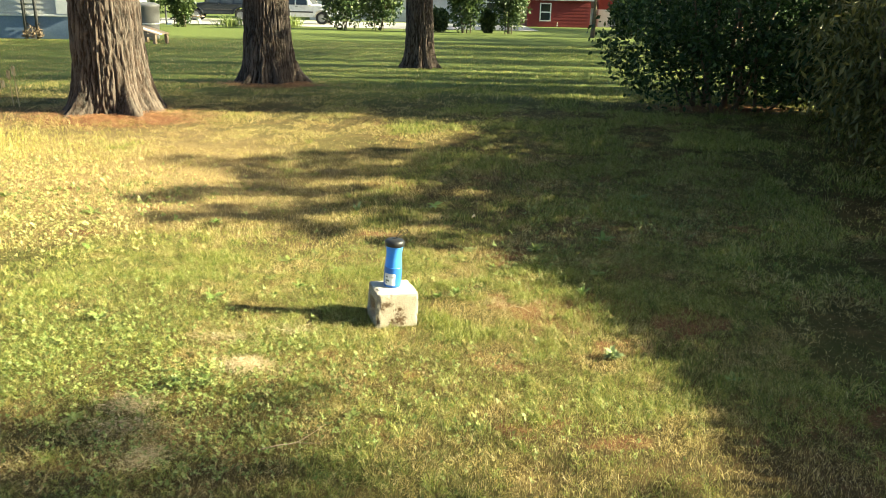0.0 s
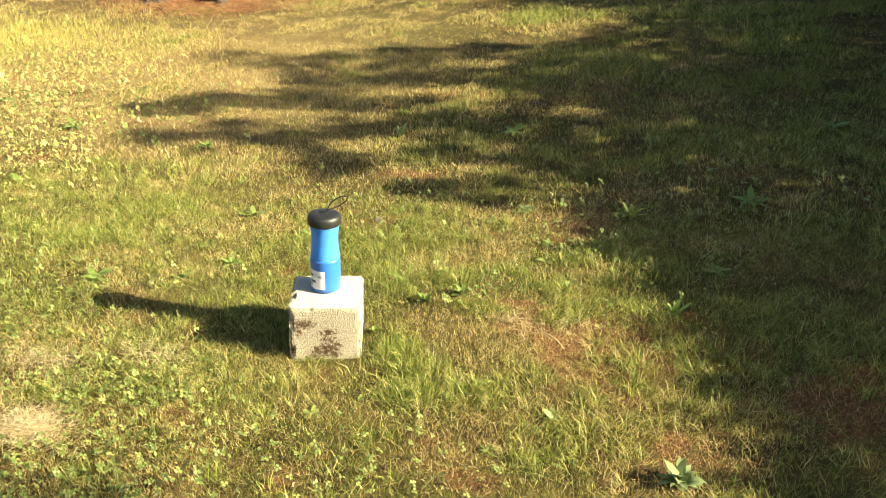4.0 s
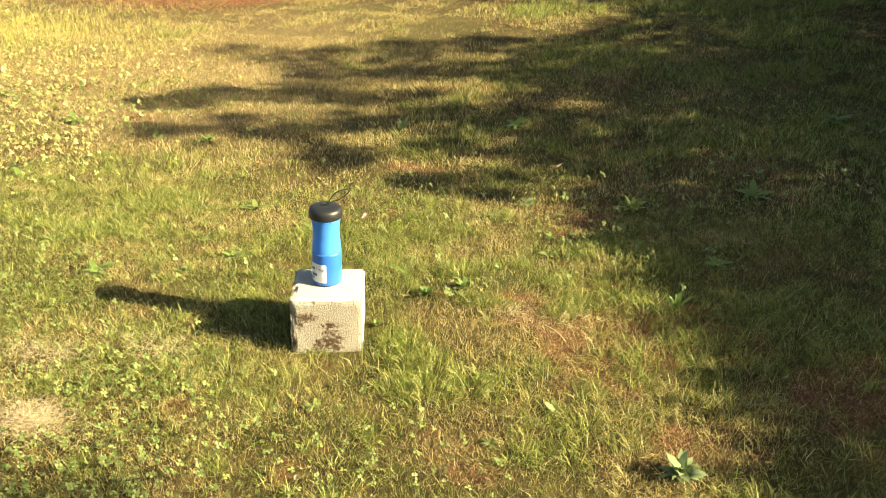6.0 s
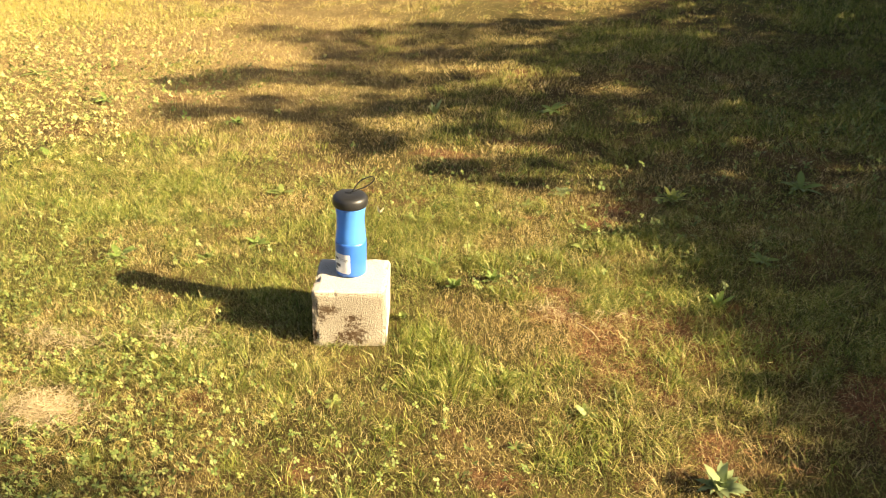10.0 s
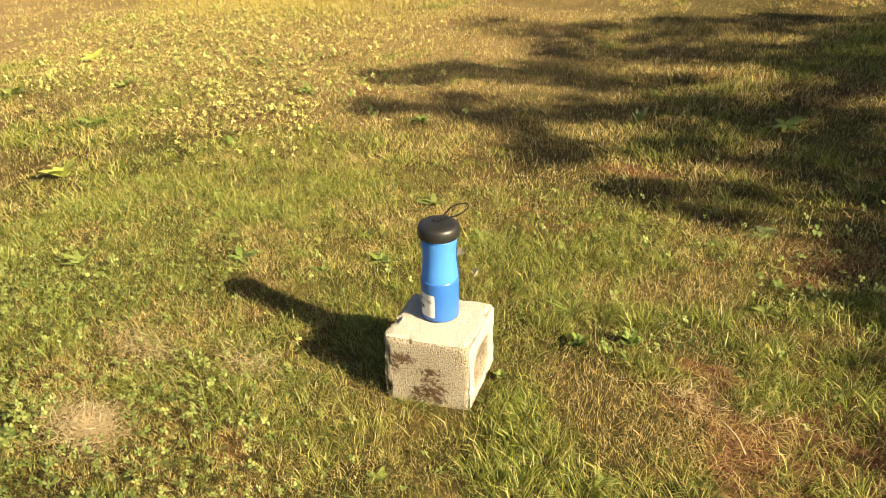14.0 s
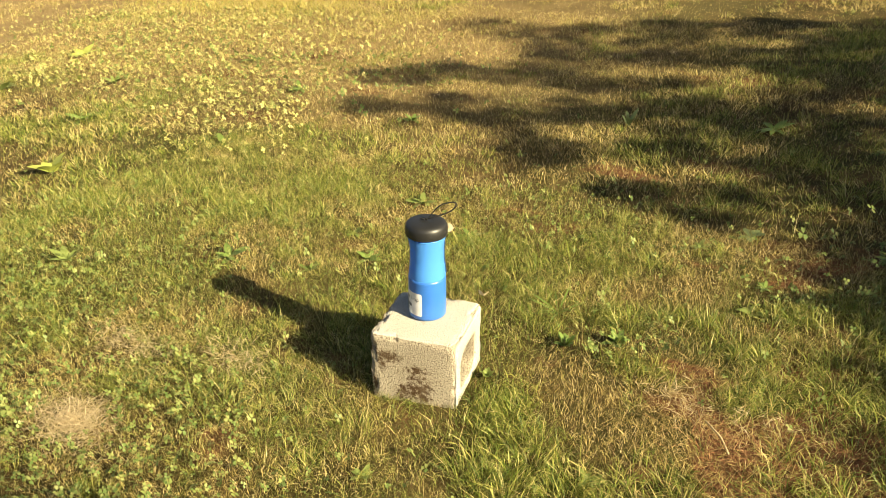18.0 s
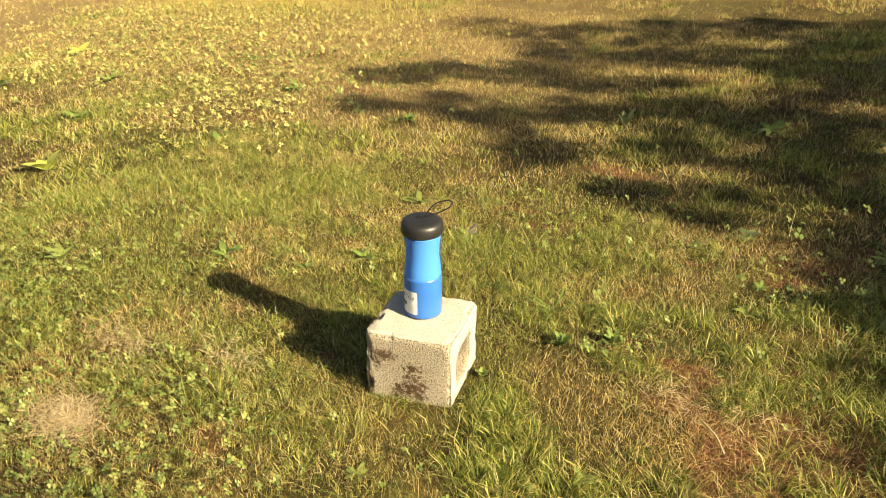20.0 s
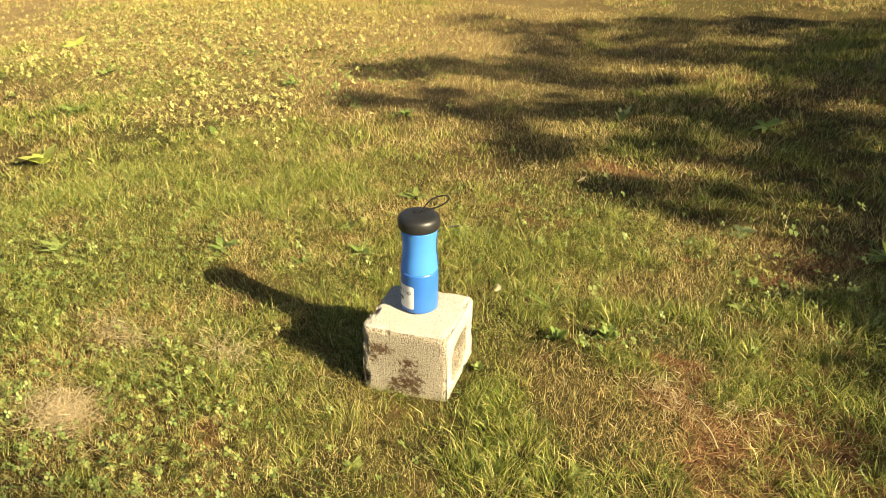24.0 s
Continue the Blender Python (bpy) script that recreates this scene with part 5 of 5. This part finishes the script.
for _n, _x, _y, _w, _h, _l in _rows:
    shrub(_n, _x, _y, [(0, 0, _h * 0.45, _w * 0.7, _w * 0.6, _h * 0.42), (-_w * 0.35, 0, _h * 0.65, _w * 0.6, _w * 0.5, _h * 0.34), (_w * 0.35, 0.1, _h * 0.6, _w * 0.6, _w * 0.5, _h * 0.36)], 3600, 0.18, 0.3, FARLEAF, _l, 5, 0.4, group="far garden shrubs")
leafy_tree(6.45, 37.0, 4.2, 2.6, 1.1, 900, "small young tree near the red house", 0.16, "young garden trees")
for _x, _y, _h in ((-22, 62, 11), (-13, 70, 12), (-4, 74, 11), (5, 76, 12), (14, 72, 12), (23, 66, 11), (16, 48, 9), (-34, 52, 11), (-40, 34, 12), (26, 40, 11)):
    leafy_tree(_x, _y, _h, _h * 0.55, 4.2, 2600, "tall leafy tree behind the houses", 0.5, "far trees")
# grass clumps at the drive's edge
for _x, _y in ((-10.4, 41.0), (-7.9, 43.0)):
    _k = 260
    _p = rng.normal(0, 0.28, (_k, 2)) + (_x, _y)
    tagged(blades("grass_clump", _p, rng.uniform(0.4, 0.8, _k), np.full(_k, 0.035), rng.uniform(0, 0.35, _k), rng.uniform(0.1, 0.7, _k), CLOVER, "tall pale ornamental grass clump by the drive"), category="grass")


# ---- drive, houses, cars and yard things ----
def sheet_strip(name, y0, y1, x0, x1, material, label, lift):
    xs, ys = np.linspace(x0, x1, 60), np.linspace(y0, y1, 12)
    gx, gy = np.meshgrid(xs, ys)
    v = np.stack([gx, gy + 0.25 * np.sin(gx * 0.4), lie(gx, gy) + lift], -1).reshape(-1, 3)
    n = len(xs)
    i = (np.arange(len(ys) - 1)[:, None] * n + np.arange(n - 1)).ravel()
    tagged(arrays(name, v, np.stack([i, i + 1, i + n + 1, i + n], -1), material, smooth=True), label, "driveway", kind="structure")


sheet_strip("driveway", 44.5, 56.0, -60, 5.0, GRAVEL, "pale gravel driveway behind the lawn", 0.03)


def lapped_wall(t, x0, x1, z0, z1, board, material, y=0.0):
    k = int((z1 - z0) / board)
    me = boxed((x0, y - 0.012, 0), (x1, y + 0.01, board * 1.02), 0.003)
    for v in me.verts:
        if v.co.z > board * 0.5:
            v.co.y += 0.012
    first = part("board", me, material, t)
    first.location = (0, 0, z0)
    for i in range(1, k):
        b = new("board", first.data)
        b.parent, b.location = t, (0, 0, z0 + i * board)


def window(t, x, z, w, h, y):
    f = bmesh.new()
    for a, b in (((x, y - 0.05, z), (x + w, y, z + 0.07)), ((x, y - 0.05, z + h - 0.07), (x + w, y, z + h)), ((x, y - 0.05, z + 0.07), (x + 0.07, y, z + h - 0.07)), ((x + w - 0.07, y - 0.05, z + 0.07), (x + w, y, z + h - 0.07)), ((x + 0.07, y - 0.045, z + h / 2 - 0.035), (x + w - 0.07, y, z + h / 2 + 0.035))):
        box(f, a, b, 0.004)
    win = part("window", f, WHITEPAINT, t, "white double-hung window")
    part("pane", boxed((x + 0.06, y - 0.03, z + 0.06), (x + w - 0.06, y - 0.015, z + h / 2)), GLASSDARK, win)
    part("pane", boxed((x + 0.06, y - 0.03, z + h / 2), (x + w - 0.06, y - 0.015, z + h - 0.06)), GLASSDARK, win)
    return win


def white_house():
    y = 24.2
    t = thing("house", (-10.65, y, float(lie(-11, y)) - 0.1), "white clapboard house on a pale blue foundation", "house", turn=2)
    part("foundation", boxed((-12, 0.02, 0), (0, 7, 0.75), 0.01), BLUEWALL, t, "pale blue painted foundation wall")
    part("wall", boxed((-12, 0.02, 0.75), (0, 7, 3.6)), SIDING, t)
    part("sill_board", boxed((-12.02, -0.03, 0.73), (0.02, 0.02, 0.79), 0.005), WHITEPAINT, t)
    lapped_wall(t, -12, -0.36, 0.8, 3.5, 0.135, SIDING)
    part("corner_board", boxed((-0.36, -0.035, 0.8), (0.03, 0.02, 3.6), 0.006), WHITEPAINT, t, "white corner board")
    part("roof", boxed((-12.4, -0.5, 3.6), (0.4, 7.5, 3.85), 0.02, Matrix.Rotation(0, 4, "X")), ROOFGREY, t)
    for x in (-1.25, -0.92):
        p = part("pipe", tube(bmesh.new(), [(x, -0.09, 0.05), (x, -0.09, 1.2), (x, -0.09, 3.5)], 0.045, seg=10), DARKMETAL, t, "dark vertical pipe on the wall", True)
        for z in (0.5, 1.5, 2.5):
            part("clamp", boxed((x - 0.06, -0.1, z), (x + 0.06, -0.01, z + 0.04), 0.004), DARKMETAL, p)
    shrub("dead_plants", -11.6, 23.9, [(0, 0, 0.16, 0.3, 0.2, 0.16)], 300, 0.08, 0.3, STEM, "low brown heap of dead plants by the wall", 2, group="")
    shrub("bush", -13.7, 22.2, [(0, 0, 0.3, 0.55, 0.5, 0.35)], 700, 0.1, 0.28, FARLEAF, "low green bush before the white house", 4, group="far garden shrubs")


white_house()


def red_house():
    y = 54.0
    t = thing("red_house", (5.15, y, -1.55), "red painted house with a white window and grey roof", "house")
    part("wall", boxed((0, 0.03, 0), (4.0, 5, 2.05)), REDWALL, t)
    lapped_wall(t, 0, 4.0, 0.02, 2.0, 0.2, REDWALL)
    window(t, 0.78, 0.72, 0.72, 1.12, -0.02)
    part("fascia", boxed((-0.2, -0.3, 2.0), (4.2, -0.26, 2.16), 0.01), WHITEPAINT, t, "pale fascia board")
    bm = bmesh.new()
    vs = [bm.verts.new(p) for p in ((-0.25, -0.32, 2.12), (4.25, -0.32, 2.12), (4.25, 2.5, 3.5), (-0.25, 2.5, 3.5), (4.25, 5.3, 2.12), (-0.25, 5.3, 2.12))]
    bm.faces.new((vs[0], vs[1], vs[2], vs[3])), bm.faces.new((vs[3], vs[2], vs[4], vs[5])), bm.faces.new((vs[0], vs[3], vs[5])), bm.faces.new((vs[1], vs[4], vs[2])), bm.faces.new((vs[0], vs[5], vs[4], vs[1]))
    bmesh.ops.recalc_face_normals(bm, faces=bm.faces)
    part("roof", bm, ROOFGREY, t, "grey shingled roof")
    part("standpipe", tube(bmesh.new(), [(1.9, -0.25, 0), (1.9, -0.25, 0.7)], 0.013, seg=8), WHITEPAINT, t)
    o = thing("low_house", (10.0, y + 2, -1.6), "low white house with a faded red upper wall", "house")
    part("wall", boxed((0, 0, 0), (6, 5, 1.5), 0.01), SIDING, o)
    part("upper_wall", boxed((0, 0.01, 1.5), (6, 5, 2.4), 0.01), REDWALL, o, "faded red upper wall")
    part("roof", boxed((-0.2, -0.3, 2.4), (6.2, 5.3, 2.6), 0.02), ROOFGREY, o)
    w = thing("white_house", (-9.5, 59.0, -1.4), "white house half hidden by garden shrubs", "house")
    part("wall", boxed((0, 0.03, 0), (13.5, 6, 2.9)), SIDING, w)
    lapped_wall(w, 0, 13.5, 0.4, 2.8, 0.2, SIDING)
    for x in (0.8, 3.4, 7.6, 10.6, 12.2):
        window(w, x, 0.9, 0.9, 1.3, -0.02)
    bm = bmesh.new()
    vs = [bm.verts.new(p) for p in ((-0.4, -0.5, 2.85), (13.9, -0.5, 2.85), (13.9, 3, 4.9), (-0.4, 3, 4.9), (13.9, 6.5, 2.85), (-0.4, 6.5, 2.85))]
    bm.faces.new((vs[0], vs[1], vs[2], vs[3])), bm.faces.new((vs[3], vs[2], vs[4], vs[5])), bm.faces.new((vs[0], vs[3], vs[5])), bm.faces.new((vs[1], vs[4], vs[2])), bm.faces.new((vs[0], vs[5], vs[4], vs[1]))
    bmesh.ops.recalc_face_normals(bm, faces=bm.faces)
    part("roof", bm, ROOFGREY, w)


red_house()


def wheel(parent, x, y, r=0.36, w=0.24):
    wh = new("wheel")
    wh.parent = parent
    wh.matrix_basis = pose(x, y, r, 90, 0, 0)
    tyre = [(r * 0.62, -w / 2), (r * 0.9, -w / 2), (r * 0.98, -w * 0.4), (r, -w * 0.2), (r, w * 0.2), (r * 0.98, w * 0.4), (r * 0.9, w / 2), (r * 0.62, w / 2), (r * 0.62, -w / 2)]
    part("tyre", lathe(tyre, 32), RUBBER, wh, smooth=True)
    bm = lathe([(0, -w * 0.3), (r * 0.62, -w * 0.3), (r * 0.62, w * 0.35), (r * 0.55, w * 0.38), (r * 0.5, w * 0.2), (0, w * 0.2)], 24)
    for k in range(5):
        box(bm, (0.04, -0.03, w * 0.2), (r * 0.56, 0.03, w * 0.36), 0.008, Matrix.Rotation(k * math.tau / 5, 4, "Z"))
    part("rim", bm, ALLOY, wh)
    return wh


def off_road_car(place, turn, paint, label, group):
    """A boxy four-by-four, front towards +x, wheels on z = 0."""
    t = thing("car", place, label, "car", group, turn)
    side = [(-2.1, 0.45), (-2.15, 0.95), (-2.05, 1.0), (-1.95, 1.68), (-1.8, 1.74), (0.15, 1.74), (0.3, 1.68), (0.75, 1.08), (1.95, 0.98), (2.1, 0.9), (2.12, 0.5), (1.78, 0.45), (1.72, 0.62), (1.55, 0.78), (1.3, 0.82), (1.05, 0.78), (0.88, 0.62), (0.82, 0.42), (-0.92, 0.42), (-0.98, 0.62), (-1.15, 0.78), (-1.4, 0.82), (-1.65, 0.78), (-1.82, 0.62), (-1.88, 0.45)]
    bm = bmesh.new()
    def inset(x, z):
        return 0.86 - (0.13 * (z - 1.05) / 0.7 if z > 1.05 else 0)
    rows = [[bm.verts.new((x, s * inset(x, z), z)) for x, z in side] for s in (-1, 1)]
    k = len(side)
    for i in range(k):
        bm.faces.new((rows[0][i], rows[0][(i + 1) % k], rows[1][(i + 1) % k], rows[1][i]))
    bm.faces.new(rows[0][::-1]), bm.faces.new(rows[1])
    bmesh.ops.recalc_face_normals(bm, faces=bm.faces)
    bmesh.ops.bevel(bm, geom=[e for e in bm.edges], offset=0.025, segments=2, affect="EDGES")
    part("body", bm, paint, t)
    for s in (-1, 1):
        for x0, x1, x2, x3 in ((-1.88, -1.05, -1.05, -1.82), (-0.95, -0.25, -0.25, -0.95), (-0.17, 0.62, 0.2, -0.17)):
            g = bmesh.new()
            yb, yt = s * 0.868, s * 0.755
            vs = [g.verts.new(p) for p in ((x0, yb, 1.08), (x1, yb, 1.08), (x2, yt, 1.64), (x3, yt, 1.64))]
            g.faces.new(vs)
            ex = bmesh.ops.extrude_face_region(g, geom=g.faces[:])
            bmesh.ops.translate(g, verts=[v for v in ex["geom"] if isinstance(v, bmesh.types.BMVert)], vec=(0, s * 0.012, 0))
            bmesh.ops.recalc_face_normals(g, faces=g.faces)
            part("side_window", g, GLASSDARK, t)
        part("side_trim", boxed((-0.9, s * 0.87 - 0.015, 0.66), (0.8, s * 0.87 + 0.015, 0.73), 0.006), DARKMETAL, t)
        part("mirror", boxed((0.5, s * 0.98 - 0.09, 1.08), (0.62, s * 0.98 + 0.09, 1.26), 0.02), paint, t)
        part("headlight", boxed((2.09, s * 0.62 - 0.14, 0.74), (2.15, s * 0.62 + 0.14, 0.92), 0.02), LAMPGLASS, t, "clear headlight")
        for x in (-1.4, 1.3):
            wheel(t, x, s * 0.76).rotation_euler = (radians(-90 * s), 0, 0)
            arch = tube(bmesh.new(), [(x + 0.45 * math.cos(a), s * 0.87, 0.4 + 0.44 * math.sin(a)) for a in np.linspace(0.1, math.pi - 0.1, 14)], 0.035, seg=6)
            part("wheel_arch", arch, paint, t, smooth=True)
        part("door_handle", boxed((-0.22, s * 0.875 - 0.02, 0.98), (-0.08, s * 0.875 + 0.02, 1.01), 0.006), DARKMETAL, t)
    part("front_bumper", boxed((2.0, -0.84, 0.42), (2.22, 0.84, 0.62), 0.03), DARKMETAL, t, "dark front bumper")
    part("rear_bumper", boxed((-2.25, -0.84, 0.42), (-2.08, 0.84, 0.6), 0.03), DARKMETAL, t)
    part("grille", boxed((2.09, -0.42, 0.7), (2.14, 0.42, 0.92), 0.01), DARKMETAL, t)
    ws = bmesh.new()
    vs = [ws.verts.new(p) for p in ((0.76, -0.72, 1.11), (0.76, 0.72, 1.11), (0.34, 0.66, 1.66), (0.34, -0.66, 1.66))]
    ws.faces.new(vs)
    ex = bmesh.ops.extrude_face_region(ws, geom=ws.faces[:])
    bmesh.ops.translate(ws, verts=[v for v in ex["geom"] if isinstance(v, bmesh.types.BMVert)], vec=(0.012, 0, 0.012))
    part("windscreen", ws, GLASSDARK, t)
    for y in (-0.5, 0.5):
        part("roof_rail", tube(bmesh.new(), [(-1.7, y, 1.77), (-1.6, y, 1.82), (0.0, y, 1.82), (0.1, y, 1.77)], 0.02, seg=6), DARKMETAL, t)
    return t


off_road_car((-8.35, 49.6, -1.06), -4, CARWHITE, "white boxy four-wheel-drive car parked on the gravel drive", "parked cars")
off_road_car((-14.0, 52.5, -1.12), 186, CARDARK, "dark four-wheel-drive car parked in shade on the drive", "parked cars")


def rubbish_bin(x, y):
    t = thing("rubbish_bin", (x, y, float(lie(x, y))), "grey plastic rubbish bin standing on the lawn", "bin")
    part("body", lathe([(0, 0.03), (0.26, 0.03), (0.275, 0.06), (0.30, 0.55), (0.32, 0.62), (0.335, 0.92), (0.345, 0.93), (0.345, 0.96), (0.325, 0.96), (0.32, 0.9), (0, 0.85)], 40), BINGREY, t, smooth=True)
    part("band", lathe([(0.296, 0.455), (0.306, 0.46), (0.308, 0.485), (0.297, 0.49)], 40), WHITEPAINT, t, "pale band round the bin", True)
    part("lid", lathe([(0.35, 0.95), (0.355, 0.98), (0.34, 1.01), (0.2, 1.06), (0.06, 1.075), (0, 1.075)], 40), BINGREY, t, smooth=True)
    part("handle", tube(bmesh.new(), curve_pts([(-0.08, 0, 1.07), (-0.06, 0, 1.11), (0.06, 0, 1.11), (0.08, 0, 1.07)], 12), 0.012, seg=6), BINGREY, t)


rubbish_bin(-8.6, 24.7)


def wooden_ramp(x, y):
    t = thing("wooden_step", (x, y, float(lie(x, y))), "low weathered wooden step with a sloping pale top", "step", turn=-20)
    for i in range(4):
        part("plank", boxed((-0.4, -0.3 + i * 0.15, 0.0), (0.42, -0.16 + i * 0.15, 0.03), 0.005, Matrix.Translation((0, 0, 0.34)) @ Matrix.Rotation(0.22, 4, "Y")), WHITEPAINT if i == 1 else WOOD, t)
    for sx in (-0.36, 0.3):
        for sy in (-0.28, 0.2):
            part("leg", boxed((sx, sy, 0), (sx + 0.08, sy + 0.08, 0.36 - 0.22 * sx), 0.005), WOOD, t)
    part("rail", boxed((-0.38, -0.31, 0.18), (0.4, -0.28, 0.27), 0.004), WOOD, t)


wooden_ramp(-8.05, 23.2)


def low_bench(x, y):
    t = thing("garden_bench", (x, y, float(lie(x, y))), "small dark-topped garden bench with white legs on the lawn", "bench")
    part("seat", boxed((-0.55, -0.18, 0.42), (0.5, 0.18, 0.47), 0.01), WOOD, t)
    for s in (-1, 1):
        part("leg", boxed((s * 0.3 - 0.05, -0.16, 0), (s * 0.3 + 0.05, 0.16, 0.42), 0.01, Matrix.Rotation(-0.25 * s, 4, "Y")), WHITEPAINT, t, "white splayed leg")
    for dx in (-1.35,):
        k = thing("white_marker", (x + dx, y + 0.2, float(lie(x + dx, y))), "small white garden edging stone on the lawn", "stone", "white garden stones")
        bm = bmesh.new()
        bmesh.ops.create_icosphere(bm, subdivisions=3, radius=0.17)
        for v in bm.verts:
            v.co = Vector((v.co.x * 0.9, v.co.y * 0.7, max(-0.1, v.co.z * 0.95))) * (1 + 0.25 * noise.noise(v.co * 5))
        part("stone", bm, WHITEPAINT, k, smooth=True)
    p = thing("feeder_post", (x - 1.6, y + 0.5, float(lie(x - 1.6, y + 0.5))), "slim dark post with a small flat top", "post")
    part("pole", tube(bmesh.new(), [(0, 0, 0), (0, 0, 0.95)], 0.04, seg=8), DARKMETAL, p)
    part("top", boxed((-0.22, -0.16, 0.95), (0.22, 0.16, 1.03), 0.01), DARKMETAL, p)


low_bench(-13.0, 43.8)


# ---- moths round the trap ----
def moth(place, size):
    t = thing("moth", place, "small pale cream moth fluttering round the trap", "moth", "moths")
    bm = bmesh.new()
    bmesh.ops.create_icosphere(bm, subdivisions=2, radius=1, matrix=Matrix.Diagonal((0.55 * size, 0.11 * size, 0.11 * size, 1)))
    for v in bm.verts:
        if v.co.x < 0:
            v.co.y *= 1 + 0.8 * v.co.x / size
            v.co.z *= 1 + 0.8 * v.co.x / size
    body = part("body", bm, FUZZ, t, smooth=True)
    for s in (-1, 1):
        part("antenna", tube(bmesh.new(), [(0.5 * size, s * 0.04 * size, 0.05 * size), (0.75 * size, s * 0.2 * size, 0.15 * size), (0.9 * size, s * 0.3 * size, 0.16 * size)], 0.012 * size, 0.006 * size, 5), FUZZ, body)
    wings = []
    for s in (-1, 1):
        v = np.array([(0.32, 0.06, 0), (0.62, 0.45, 0.03), (0.62, 0.98, 0.05), (0.3, 1.08, 0.03), (0.0, 0.85, 0.0), (-0.2, 0.82, 0.0), (-0.58, 0.62, -0.02), (-0.5, 0.25, -0.02), (-0.12, 0.06, 0), (0.08, 0.5, 0.05)]) * size * np.array([1, s, 1])
        f = np.array([(i, (i + 1) % 9, 9) for i in range(9)])
        up = v + np.array([0, 0, 0.012 * size])
        wings.append(arrays("wing", np.vstack([v, up]), np.vstack([f[:, ::-1], f + 10]), WING, t))
    return t, wings


MOTHS = [
    (3.722, 0.0144, [(0, 0.252, 0.496), (1, 0.122, 0.419), (2, 0.051, 0.369), (3.5, 0.061, 0.388), (5, -0.041, 0.303), (6.2, -0.01, 0.358), (7.5, -0.034, 0.33), (9, -0.04, 0.363), (10, -0.045, 0.331), (11, -0.018, 0.309), (12.5, 0.025, 0.368), (14, -0.08, 0.306), (15.2, -0.093, 0.32), (15.7, -0.092, 0.329), (16, -0.086, 0.333), (17, -0.077, 0.343), (18, -0.071, 0.363), (19.5, 0.016, 0.376), (21, -0.082, 0.348), (22, -0.089, 0.288), (22.8, -0.092, 0.301), (24, -0.047, 0.362)]),
    (3.75, 0.0137, [(0, 2.355, 0.716), (0.5, 1.905, 0.698), (1, 0.901, 0.514), (2, 0.396, 0.538), (2.3, 1.42, 0.702), (4.3, 1.422, 0.655), (5.1, 1.444, 0.581), (5.3, 0.758, 0.39), (6, 0.495, 0.522), (7, 0.206, 0.502), (8, 0.179, 0.255), (9, -0.024, 0.216), (9.5, 0.064, 0.283), (9.9, 1.332, 0.565), (11.5, 0.871, 0.631), (13.6, 0.81, 0.632), (14, -0.068, 0.248), (15, 0.023, 0.24), (15.2, 0.019, 0.3), (15.3, -0.043, 0.292), (15.6, -0.06, 0.274), (15.7, -0.044, 0.315), (15.8, -0.08, 0.294), (15.95, 0.838, 0.629), (17.6, 0.855, 0.567), (18, -0.019, 0.205), (18.6, 0.854, 0.565), (22.4, 0.866, 0.603), (22.8, -0.099, 0.32), (23.0, 0.036, 0.32), (23.3, 0.11, 0.385), (23.6, 0.183, 0.409), (24, 0.236, 0.51)]),
    (3.85, 0.0137, [(0, 2.672, 0.487), (1.6, 1.764, 0.515), (2, 0.327, 0.222), (2.4, 1.535, 0.53), (4.4, 1.507, 0.417), (4.7, 0.292, 0.18), (5, 0.471, 0.408), (5.4, 0.578, 0.528), (5.5, 0.718, 0.64), (5.9, 1.41, 0.802), (14, 0.825, 0.611), (23.08, 0.852, 0.607), (23.3, -0.099, 0.201), (23.9, -0.071, 0.15), (24, -0.023, 0.151)]),
]
FLYERS = [moth((rows[0][1], y, rows[0][2]), size) for y, size, rows in MOTHS]


def motions():
    for k, ((t, wings), (y, size, rows)) in enumerate(zip(FLYERS, MOTHS)):
        path = []
        for i, (s, x, z) in enumerate(rows):
            path.append((s, pose(x, y, z, 20 * math.sin(3 * s + k), -35 + 15 * math.sin(1.7 * s), 60 * math.sin(0.45 * s + 2 * k))))
        walk(t, path)
        for side, w in zip((-1, 1), wings):
            beat = [(0.1 * i, pose(0, 0, 0, side * (28 + 38 * math.sin(2.35 * i + k)), 0, 0)) for i in range(241)]
            walk(w, beat)


motions()
